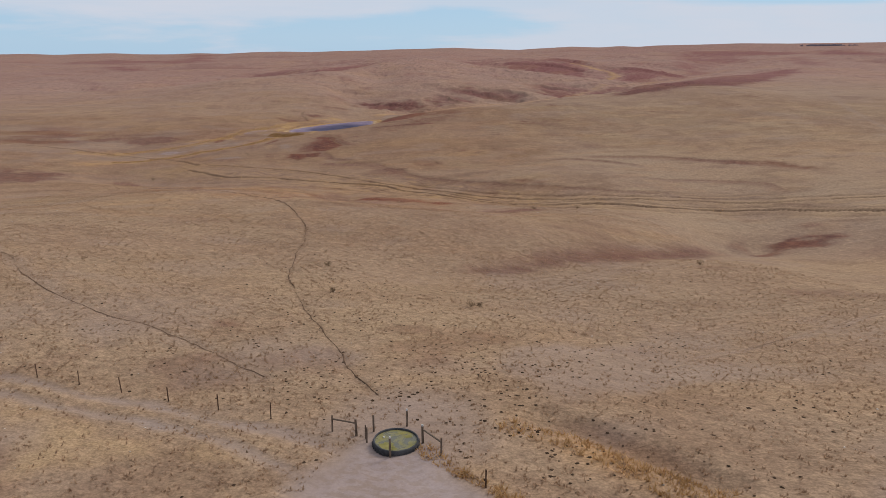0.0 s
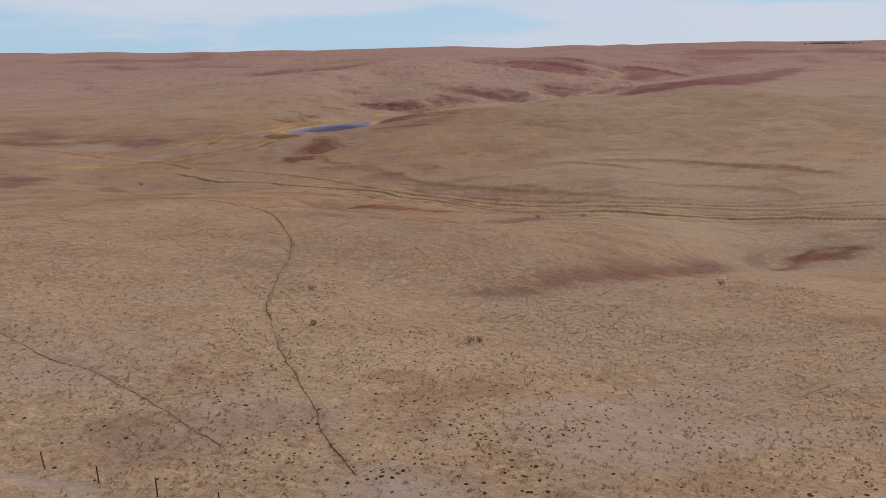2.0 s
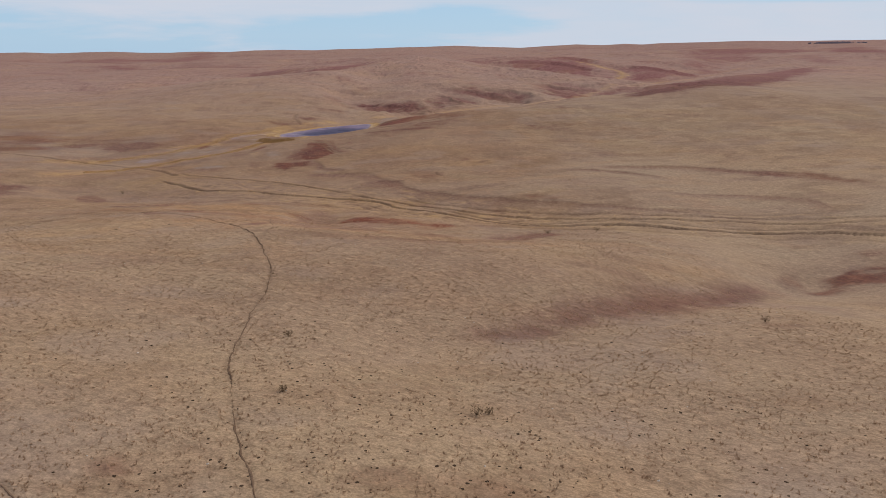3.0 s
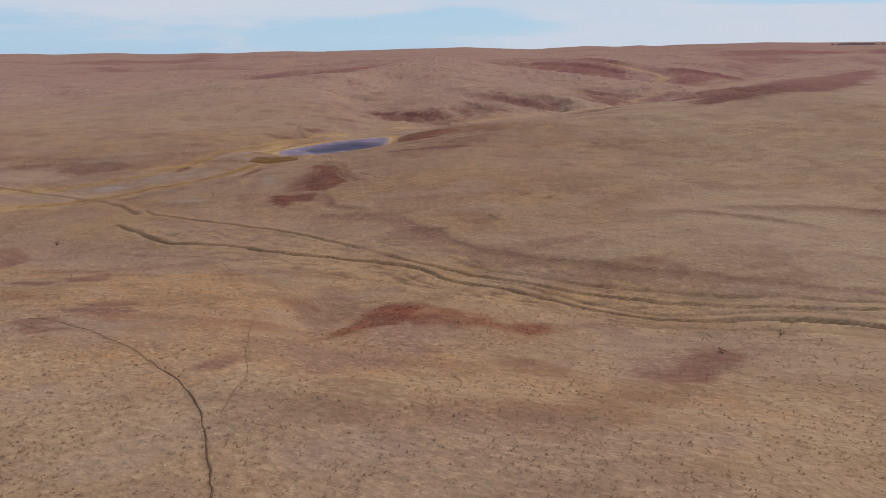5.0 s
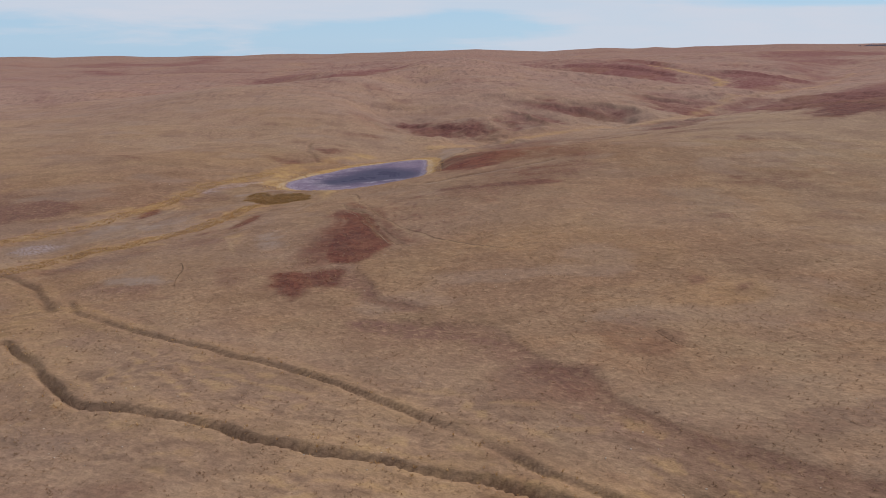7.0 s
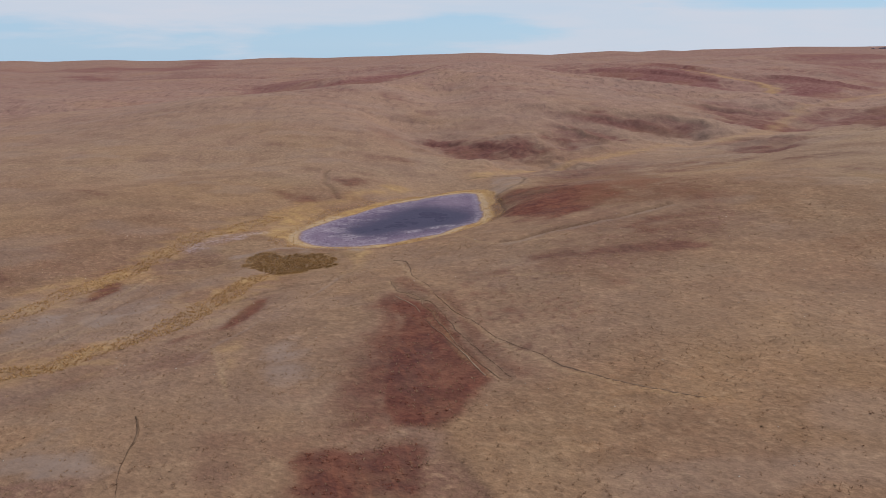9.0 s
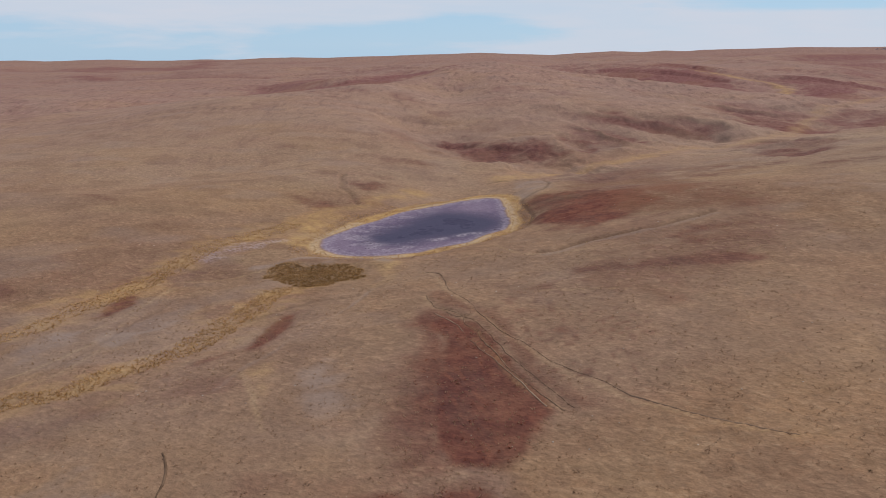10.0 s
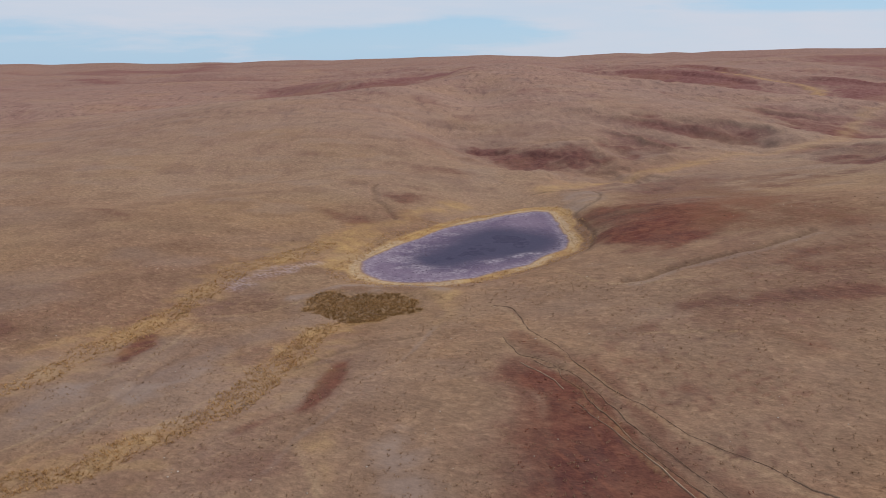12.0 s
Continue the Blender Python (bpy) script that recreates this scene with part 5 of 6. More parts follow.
    patch("red", 0.5, 3, [(-118, 192), (-107, 193.5), (-97.7, 185), (-94, 171), (-102, 168), (-112, 176)], 3)
    patch("mauve", 0.9, 2.5, [(-114, 262), (-102, 267), (-91, 265), (-93, 254), (-108, 254)], 2.5)
    # Straw in the draws, round the pond and along the fence.
    deep = inside(x, y, POND, 30, 0.8)
    broad = 2.7 + 1.6 * (fractal(x, y, 14, 133) - 0.5) + 2.0 * ease(y, 298, 316)
    put("straw", np.where(deep > -900, ease(deep + 1.0 * (rag - 0.5), -broad, -broad + 0.9) * (1 - ease(deep, -0.5, 0.3)), 0))
    put("pale", np.where(deep > -900, 0.8 * ease(deep + 0.8 * (rag - 0.5), -2.2, -1.2) * (1 - ease(deep, -0.6, 0.2)) * ease(fractal(x, y, 9, 135), 0.35, 0.6), 0))
    patch("straw", 0.8, 1.2, [(-60, 282), (-55, 279), (-55, 288), (-52.5, 297.5), (-46.5, 306), (-39, 316), (-39.6, 320), (-47, 312), (-52, 303.4), (-57.3, 300), (-59.7, 289)])
    for outline in ([(-53.4, 236.3), (-51.2, 235.7), (-50.4, 233.3), (-52.4, 233)], [(-45, 268.6), (-41.8, 266.3), (-41.2, 259), (-43.3, 260.6)], [(-45.4, 256.1), (-43, 257.2), (-43.2, 253.2)],
                    [(-52, 232.2), (-50.2, 231.6), (-50, 229)]):
        patch("straw", 0.6, 0.7, outline)
    breaks = 0.42 + 0.5 * ease(fractal(x, y, 5, 139), 0.35, 0.6)
    for line, half, soft, much in ((STRAW_SOUTH, 1.7, 0.9, 0.85), (STRAW_WEST, 1.6, 0.9, 0.75), (STRAW_DRAW, 2.2, 1.6, 0.75), (FENCE_END, 0.5, 0.5, 0.5)):
        d, side, s = along(x, y, line, half + soft + 6, 1.0)
        half = half * (0.45 + 1.2 * value_noise(x, y, 7, 149))
        much = much * (1 - 0.4 * ease(s, 0.25, 0.45)) if line is STRAW_DRAW else much
        put("straw", much * breaks * (1 - ease(d + 1.6 * (rag - 0.5), half - soft, half + soft)))
        put("gold", (0.5 if line is STRAW_DRAW else 0.6) * (1 - ease(d + 2.4 * (rag - 0.5), half, half * 3.4 + 2)))
        if line is not STRAW_DRAW and line is not FENCE_END:
            put("straw", 0.5 * (1 - ease(d + 3.0 * (rag - 0.5), half, half * 3.2 + 1.5)) * ease(thin, 0.42, 0.62))
    for line, half in ((GULLY_WEST, 3.2), (GULLY_SOUTH, 2.4), (GULLY_NORTH, 1.8)):
        d, side, s = along(x, y, line, 12, 0.8)
        put("straw", 0.28 * breaks * np.exp(-0.5 * ((d - 0.55 * half) / (0.32 * half)) ** 2))
        put("gold", 0.2 * (1 - ease(d + 3 * (rag - 0.5), half, half * 2.5)))
    d, side, s = along(x, y, GULLY_SOUTH, 16, 0.6)
    laid = value_noise(s * 45, side, 0.62, 141)
    zone = np.where(d < 900, ease(13 - np.abs(side - 2), 0, 6), 0) * ease(fractal(x, y, 9, 143), 0.3, 0.55)
    put("sedge_shade", 0.9 * zone * ease(laid, 0.60, 0.80))
    put("straw", 0.5 * zone * (1 - ease(laid, 0.18, 0.36)))
    patch("straw", 0.35, 3, [(-80, 200), (-70, 206), (-62, 200), (-55, 190), (-60, 184), (-74, 190)], 2)
    for outline in ([(-50, 228), (-41, 226), (-39, 248), (-41, 266), (-50, 262)], [(-26, 214), (0, 210), (12, 240), (-4, 250), (-20, 230)]):
        patch("pale", 0.3, 5, outline, 3)
        patch("gold", 0.5, 5, outline, 3)
    put("sedge_shade", 0.5 * ease(9 - np.hypot((x + 44) * 0.9, (y - 234) * 0.5), 0, 6) * soft_noise(x, y, 0.46, 0.62, 2.6, 157))
    patch("straw", 0.7, 1.0, [(-45, 269), (-41.6, 266.5), (-41, 259), (-43.4, 260.4), (-44, 265)])
    # Bare soil: the tank's apron, wheel tracks, the dam.
    put("bare", ease(inside(x, y, APRON, 20, 0.8) + 2.0 * (rag - 0.5), -1, 1))
    d = np.hypot(x + 0.8, y - 33.0)
    put("bare", 0.65 * (1 - ease(d + 3 * (rag - 0.5), 2.5, 6.5)))
    for line, half, soft, much in ((TRACK_A, 0.4, 0.4, 0.8), (TRACK_B, 0.4, 0.4, 0.8), (DAM, 1.0, 0.8, 0.7), (EAST_PATH, 0.3, 0.3, 0.35), 
                                   (TRACKS_SPUR[3], 0.28, 0.22, 0.5), (TRACK_SHELF - np.array([[0, 1.3]]), 0.6, 0.6, 0.5), (WEST_PATH, 0.9, 0.7, 0.3),
                                   (HILL_FENCE, 1.2, 1.0, 0.3)):
        band("bare", much, half, soft, line, 0.5)
    for line, half, much in ((TRACKS_SPUR[0] - np.array([[0.4, 0.15]]), 0.14, 0.3), (TRACKS_SPUR[4], 0.14, 0.3), (TRACKS_SPUR[1] - np.array([[0.3, 0.1]]), 0.12, 0.3), (TRAIL_POND, 0.2, 0.4),
                             *((q, 0.16, 0.4) for q in TRAILS_WEST)):
        band("straw", much, half, 0.16, line, 0.3)
        band("pale", 1.0, half, 0.2, line, 0.3)
    put("bare", 0.5 * soft_noise(x, y, 0.52, 0.68, 11, 119) * ease(60 - y, 0, 15))
    put("pale", 0.75 * (1 - ease(y, 60, 120)))
    put("salt", 0.22 * ease(inside(x, y, APRON, 20, 0.8) + 1.5 * (rag - 0.5), 0, 2.0))
    for name in ("mauve", "gold"):
        layer[name] *= 0.45 + 0.55 * ease(y, 70, 115)
    d, side, _ = along(x, y, FENCE, 60)
    south = np.where((y < 60) & (d < 900), ease(-side, 0.5, 6), 0)
    put("straw", 0.5 * south * soft_noise(x, y, 0.42, 0.62, 4.5, 107))
    put("sedge_shade", 0.4 * south * soft_noise(x, y, 0.5, 0.66, 3.5, 109))
    d, side, s = along(x, y, DITCH, 8, 0.4)
    ends = np.sin(np.pi * np.clip(s, 0.02, 0.98)) ** 0.5
    # ditch bank: brown grass and its shade painted together
    put("sedge_shade", np.where(d < 900, 1.0 * ends * np.exp(-0.5 * ((side - 0.5 + 0.6 * (rag - 0.5)) / 0.55) ** 2), 0))
    put("mauve", np.where(d < 900, 0.5 * ends * np.exp(-0.5 * ((side - 0.6) / 0.6) ** 2), 0))
    put("gold", np.where(d < 900, ends * np.exp(-0.5 * ((side + 1.6) / 1.3) ** 2), 0))
    put("straw", np.where(d < 900, 0.35 * ends * np.exp(-0.5 * ((side + 1.6 + 1.6 * (rag - 0.5)) / 1.1) ** 2), 0))
    band("sedge_shade", 0.6, 0.35, 0.3, FENCE_END, 0.5)
    # Dark trodden lines and trench walls, and painted shade under the rim's lip.
    for line, half, soft, much in ((COW_PATH, 0.18, 0.2, 0.32), (COW_FORK, 0.14, 0.12, 0.16), (WEST_PATH, 0.18, 0.2, 0.22), (GULLY_SOUTH, 0.36, 0.2, 0.5),
                                   (GULLY_NORTH, 0.26, 0.18, 0.65), (GULLY_WEST, 0.42, 0.25, 0.55), (BRAID_WEST, 0.2, 0.15, 0.4), (RILL_WEST, 0.16, 0.15, 0.3), (RILL_NORTH, 0.4, 0.4, 0.4),
                                   (GULLY_FAINT, 0.25, 0.25, 0.2), (BRAID_NORTH, 0.3, 0.2, 0.4), (BRAID_MID, 0.3, 0.2, 0.4), (BRAID_SOUTH, 0.25, 0.2, 0.3),
                                   (TRACK_SHELF, 0.5, 0.3, 0.6), (POND_BANK, 0.35, 0.25, 0.55), (TRACKS_SPUR[1], 0.2, 0.2, 0.3), (TRACKS_SPUR[2], 0.2, 0.2, 0.3), (RIM_LIP, 0.35, 0.3, 0.4)):
        d, side, s = along(x, y, line, half + soft + 6, 0.25 if half < 0.4 else 0.5 if half > 0.6 else 0.4)
        # gullies' dark sits on the north wall: bank growth plus painted lip shade
        d = np.abs(side - 0.25) if line is GULLY_SOUTH or line is GULLY_NORTH else d
        gaps = ease(fractal(x, y, 4.5, 77), 0.20, 0.38) if half < 0.3 else ease(fractal(x, y, 6, 79), 0.12, 0.34)
        put("trail", much * gaps * (1 - ease(d + 0.5 * half * (thin - 0.5), half - soft, half + soft)))
    # Rushes, pond mud, salt, paler range.
    put("rush", ease(inside(x, y, RUSH_BED, 20, 1.2) + 0.2 + 2.6 * (rag - 0.5) + 1.2 * (thin - 0.5), -0.7, 0.7))
    put("mud", np.where(deep > -900, ease(deep + 0.8 * (rag - 0.5), -0.4, 0.5), 0))
    pool = inside(x, y, POND_POOL, 20)
    put("salt", np.where(deep > 0, 0.40 * (1 - ease(deep, 0.3, 2.4)), 0))
    d, _, _ = along(x, y, SALT_LINE, 6, 0.8)
    put("salt", np.where(deep > 0, 0.75 * np.exp(-0.5 * (d / 0.55) ** 2) * ease(thin, 0.25, 0.6), 0))
    put("salt", np.where(deep > 0, 0.5 * np.exp(-0.5 * ((pool + 4.5 + 3 * (rag - 0.5)) / 1.6) ** 2) * ease(thin, 0.45, 0.65) * ease(-x, 33, 41), 0))
    put("wet", np.where(deep > 0, ease(pool + 1.6 * (rag - 0.5) + 0.6 * (thin - 0.5), -6.5, 1.0), 0))
    patch("salt", 0.42, 1.4, [(-70.2, 273.9), (-67.6, 278.1), (-63.1, 281.6), (-60.3, 283.5), (-61.3, 280.4), (-66.1, 274.9), (-68.4, 272.6)])
    d = np.hypot((x + 84) / 4, (y - 236) / 3)
    put("salt", 0.4 * (1 - ease(d + 1.2 * (rag - 0.5), 0.5, 1.2)))
    layer["pale"] = np.maximum(layer["pale"], 0.8 * ease(x + 30 * (fractal(x, y, 60, 67) - 0.5), 5, 55) * (1 - ease(y, 380, 520)))
    grown = np.maximum(np.maximum(layer["red"], 0.9 * layer["mauve"]), 0.75 * layer["gold"])
    layer["bare"] *= 1 - 0.9 * ease(grown, 0.35, 0.75) * ease(y, 60, 90)
    return [np.stack([layer[name] for name in names[k:k + 4]], -1) for k in (0, 4, 8)]


def make_ground():
    gx = steps_from([(-112, -86, 0.7), (-86, -58, 0.45), (-58, 20, 0.3), (20, 60, 0.5), (60, 150, 0.8)], 1.03, -2600, 2600, 60)
    gy = steps_from([(19, 60, 0.3), (60, 140, 0.36), (140, 205, 0.36), (205, 290, 0.4), (290, 330, 0.55), (330, 440, 0.9)], 1.016, -500, 3600, 60)
    x, y = np.meshgrid(gx, gy)
    nx, ny = len(gx), len(gy)
    x, y = x.ravel(), y.ravel()
    co = np.stack([x, y, land(x, y)], -1).astype(np.float32)
    i = (np.arange(ny - 1)[:, None] * nx + np.arange(nx - 1)[None, :]).ravel()
    quads = np.stack([i, i + 1, i + nx + 1, i + nx], -1).astype(np.int32)
    mesh = bpy.data.meshes.new("ground")
    mesh.vertices.add(len(co))
    mesh.vertices.foreach_set("co", co.ravel())
    mesh.loops.add(quads.size)
    mesh.loops.foreach_set("vertex_index", quads.ravel())
    mesh.polygons.add(len(quads))
    mesh.polygons.foreach_set("loop_start", np.arange(0, quads.size, 4, dtype=np.int32))
    mesh.polygons.foreach_set("use_smooth", np.ones(len(quads), bool))
    mesh.update(calc_edges=True)
    for name, layer in zip(("cover_one", "cover_two", "cover_three"), covers(x, y)):
        mesh.color_attributes.new(name, "FLOAT_COLOR", "POINT").data.foreach_set("color", layer.astype(np.float32).ravel())
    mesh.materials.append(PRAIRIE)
    return tagged(new("ground", mesh), "rolling prairie of cured tan grass with red patches", "ground", kind="structure")


make_ground()


def mesh_from(name, verts, faces, material, smooth=False):
    mesh = bpy.data.meshes.new(name)
    mesh.from_pydata([tuple(v) for v in verts], [], faces)
    mesh.update()
    mesh.materials.append(material)
    if smooth:
        mesh.polygons.foreach_set("use_smooth", np.ones(len(mesh.polygons), bool))
    return mesh


def part(name, bm, material, parent, label="", smooth=False):
    """Links a bmesh as one mesh object under a thing or a part."""
    mesh = bpy.data.meshes.new(name)
    bm.to_mesh(mesh)
    bm.free()
    mesh.materials.append(material)
    if smooth:
        mesh.polygons.foreach_set("use_smooth", np.ones(len(mesh.polygons), bool))
    ob = new(name, mesh)
    ob.parent = parent
    return tagged(ob, label)


# ---- trodden lines ----
def make_path(name, line, half, material, label, seed=0, start=0.0, end=1.0):
    """A narrow worn strip with ragged edges, lying on the ground."""
    step = np.hypot(*np.diff(line, axis=0).T)
    run = np.concatenate([[0], np.cumsum(step)])
    d = np.arange(run[-1] * start, run[-1] * end, 0.3)
    cx, cy = np.interp(d, run, line[:, 0]), np.interp(d, run, line[:, 1])
    cx = cx + 0.5 * (value_noise(d, d * 0, 4.5, seed + 1) - 0.5) + 0.16 * (value_noise(d, d * 0, 1.1, seed + 2) - 0.5)
    cy = cy + 0.5 * (value_noise(d, d * 0, 4.5, seed + 3) - 0.5) + 0.16 * (value_noise(d, d * 0, 1.1, seed + 4) - 0.5)
    tx, ty = np.gradient(cx), np.gradient(cy)
    n = np.hypot(tx, ty) + 1e-9
    sx, sy = -ty / n, tx / n
    left = half * (0.35 + 1.1 * value_noise(d, d * 0, 0.9, seed + 5)) * ease(value_noise(d, d * 0, 6, seed + 6), 0.12, 0.45)
    right = half * (0.35 + 1.1 * value_noise(d, d * 0, 0.9, seed + 7)) * ease(value_noise(d, d * 0, 6, seed + 6), 0.12, 0.45)
    rows = []
    for share, lift in ((1.0, 0.01), (0.5, 0.05), (-0.5, 0.05), (-1.0, 0.01)):
        w = np.where(share > 0, left, right) * share
        px, py = cx + sx * w, cy + sy * w
        rows.append(np.stack([px, py, land(px, py) + lift], -1))
    verts = np.stack(rows, 1).reshape(-1, 3)
    faces = [(4 * i + j, 4 * i + j + 1, 4 * i + j + 5, 4 * i + j + 4) for i in range(len(d) - 1) for j in range(3)]
    tagged(new(name, mesh_from(name, verts, faces, material, True)), label, "path", kind="structure")


make_path("cow_path", COW_PATH, 0.07, PATH_SOIL, "narrow dark trodden path winding through the grass", 200)
make_path("cow_path", COW_FORK, 0.05, RUT_SOIL, "narrow brown trodden path forking off through the grass", 220, 0.0, 0.5)
make_path("cow_path", WEST_PATH, 0.05, RUT_SOIL, "narrow brown trodden path beside the herd's ground", 240)
make_path("cow_path", EAST_PATH, 0.12, PALE_SOIL, "faint pale trodden path crossing the slope", 260)
make_path("wheel_track", TRACKS_SPUR[0], 0.08, RUT_SOIL, "dark rut of a wheel track down the spur", 280)
make_path("wheel_track", TRACKS_SPUR[1], 0.07, RUT_SOIL, "dark rut worn along the red spur", 290)
make_path("wheel_track", TRACKS_SPUR[2], 0.06, RUT_SOIL, "dark rut beside the red spur's edge", 300)
make_path("wheel_track", TRACKS_SPUR[4], 0.07, PALE_SOIL, "pale worn wheel line down the red spur", 310)
make_path("wheel_track", TRACKS_SPUR[5], 0.05, PALE_SOIL, "short pale wheel line on the spur's brow", 320)
make_path("rill", RILL_SLOT, 0.09, PATH_SOIL, "short dark rill cut into the slope", 360)
make_path("rill", CUT_EAST, 0.10, PATH_SOIL, "thin dark cut across the grassy slope", 420)


# ---- pond ----
def make_pond():
    cx, cy = POND_POOL.mean(0)
    rim = [(cx + (px - cx) * 1.16, cy + (py - cy) * 1.16) for px, py in POND_POOL]
    verts = [(px, py, POND_LEVEL - 0.222) for px, py in rim]
    verts.append((cx, cy, POND_LEVEL - 0.222))
    n = len(POND_POOL)
    mesh = mesh_from("pond_bed", verts, [(k, (k + 1) % n, n) for k in range(n)], POOL)
    tagged(new("pond_bed", mesh), "wet dark mud in the middle of the drying stock pond", "pond", kind="structure")


make_pond()


# ---- stock tank made from a large tyre ----
def revolve(bm, profile, turns, wobble=0.0):
    rings = []
    for k in range(turns):
        a = 2 * math.pi * k / turns
        w = 1 + wobble * math.sin(3 * a + 0.6)
        rings.append([bm.verts.new((r * w * math.cos(a), r * w * math.sin(a), z)) for r, z in profile])
    for k in range(turns):
        a, b = rings[k], rings[(k + 1) % turns]
        for j in range(len(profile) - 1):
            bm.faces.new((a[j], b[j], b[j + 1], a[j + 1]))
    return bm


def block(bm, sx, sy, sz, m):
    made = bmesh.ops.create_cube(bm, size=1.0, matrix=m @ Matrix.Diagonal((sx, sy, sz, 1)))
    return made


def tube(bm, a, b, r0, r1, sides=10):
    a, b = Vector(a), Vector(b)
    m = Matrix.Translation((a + b) / 2) @ (b - a).to_track_quat("Z", "Y").to_matrix().to_4x4()
    bmesh.ops.create_cone(bm, cap_ends=True, segments=sides, radius1=r0, radius2=r1, depth=(b - a).length, matrix=m)


TANK_X, TANK_Y, TANK_R = -1.65, 30.82, 1.13


def make_tank():
    z = ground_at(TANK_X, TANK_Y)
    tank = new("stock_tank")
    tank.location = (TANK_X, TANK_Y, z - 0.03)
    tank.rotation_euler = (radians(-1.5), radians(0.5), 0)
    tagged(tank, "round livestock water tank cut from a large black tyre", "water tank")
    R = TANK_R
    wall = part("tyre_wall", revolve(bmesh.new(), [(R - 0.10, 0.0), (R - 0.01, 0.0), (R + 0.02, 0.10), (R + 0.02, 0.24), (R - 0.005, 0.33), (R - 0.03, 0.36), (R - 0.065, 0.355),
                                                    (R - 0.085, 0.32), (R - 0.09, 0.20), (R - 0.10, 0.0)], 72, 0.006), RUBBER, tank, "black tyre sidewall", True)
    for k in range(36):
        bm = bmesh.new()
        a = 2 * math.pi * k / 36
        block(bm, 0.04, 0.09, 0.19, Matrix.Rotation(a, 4, "Z") @ Matrix.Translation((R + 0.025, 0, 0.15)) @ Matrix.Rotation(radians(18 if k % 2 else -18), 4, "X"))
        part("tread_lug", bm, RUBBER, wall)
    bm = bmesh.new()
    bmesh.ops.create_circle(bm, cap_ends=True, segments=64, radius=R - 0.085, matrix=Matrix.Translation((0, 0, 0.27)))
    surface = part("water", bm, TANK_WATER, tank, "murky green water")
    rnd = random.Random(7)
    for ax, ay, size in ((-0.42, -0.40, 0.40), (0.62, 0.40, 0.20), (0.30, 0.72, 0.16), (-0.1, -0.78, 0.20)):
        bm = bmesh.new()
        ring = []
        for k in range(22):
            a = 2 * math.pi * k / 22
            r = size * (0.75 + 0.3 * math.sin(2 * a + ax * 9) * math.sin(3 * a + ay * 5) + 0.18 * rnd.random())
            ring.append(bm.verts.new((ax + r * math.cos(a) * 1.15, ay + r * math.sin(a) * 0.85, 0.276)))
        for v in ring:
            far = math.hypot(v.co.x, v.co.y)
            if far > R - 0.12:
                v.co.x, v.co.y = v.co.x * (R - 0.12) / far, v.co.y * (R - 0.12) / far
        bm.faces.new(ring)
        part("algae_mat", bm, ALGAE, surface, "yellow-green algae mat")
    bm = bmesh.new()
    bmesh.ops.create_icosphere(bm, subdivisions=2, radius=0.05, matrix=Matrix.Translation((-0.62, 0.30, 0.29)))
    part("float", bm, WHITE, tank, "small white float", True)
    return tank


make_tank()


# ---- fence ----
def make_steel_post(x, y, tall, lean=0.0, turn=0.0):
    """A T-section post with studs and a flat spade plate at the ground."""
    post = new("fence_post")
    post.location, post.rotation_euler = (x, y, ground_at(x, y) - 0.05), (lean, lean * 0.6, turn)
    tagged(post, "rusty steel fence post standing in short grass", "fence post", "posts of the pasture fence")
    bm = bmesh.new()
    block(bm, 0.055, 0.012, tall, Matrix.Translation((0, 0, tall / 2)))
    block(bm, 0.012, 0.05, tall, Matrix.Translation((0, 0.03, tall / 2)))
    part("stem", bm, RUST, post)
    bm = bmesh.new()
    block(bm, 0.10, 0.008, 0.12, Matrix.Translation((0, 0.012, 0.06)))
    part("anchor_plate", bm, RUST, post)
    return post


for k, (px, py) in enumerate(((-24.0, 40.0), (-21.0, 39.0), (-18.1, 38.1), (-14.9, 36.8), (-11.7, 35.5), (-8.5, 34.1), (2.4, 26.4))):
    make_steel_post(px, py, 0.95 + 0.05 * (k % 3), 0.05 * math.sin(k * 2.1), k * 0.7)


def make_wood_post(parent, name, x, y, z, tall, r, lean=0.0, cap=False):
    bm = bmesh.new()
    top = (x + lean * tall, y, z + tall)
    tube(bm, (x, y, z - 0.15), top, r * 1.08, r * 0.94, 12)
    for v in bm.verts:
        v.co += 0.006 * noise.noise_vector(v.co * 9)
    ob = part(name, bm, WOOD, parent)
    if cap:
        bm = bmesh.new()
        tube(bm, (top[0], top[1], top[2] - 0.02), (top[0], top[1], top[2] + 0.06), r * 1.05, r * 0.8, 12)
        part("cap", bm, WHITE, ob, "white cap")
    return ob


def make_brace(a, b, tall, label, cap=False):
    """Two wooden posts joined by a rail near the top."""
    za, zb = ground_at(*a), ground_at(*b)
    brace = new("fence_brace")
    brace.location = (a[0], a[1], za)
    tagged(brace, label, "fence brace", "braces beside the water tank")
    dx, dy, dz = b[0] - a[0], b[1] - a[1], zb - za
    make_wood_post(brace, "post", 0, 0, 0, tall, 0.045, 0.02)
    make_wood_post(brace, "post", dx, dy, dz, tall * 1.03, 0.062, -0.02, cap)
    bm = bmesh.new()
    tube(bm, (0, 0, tall * 0.78), (dx, dy, dz + tall * 0.80), 0.045, 0.04, 10)
    part("rail", bm, WOOD, brace)


make_brace((-5.0, 32.5), (-3.7, 31.9), 0.92, "weathered wooden brace of two posts and a rail")
make_brace((0.55, 29.5), (-0.32, 30.9), 0.95, "weathered wooden brace running up to the tyre tank", True)


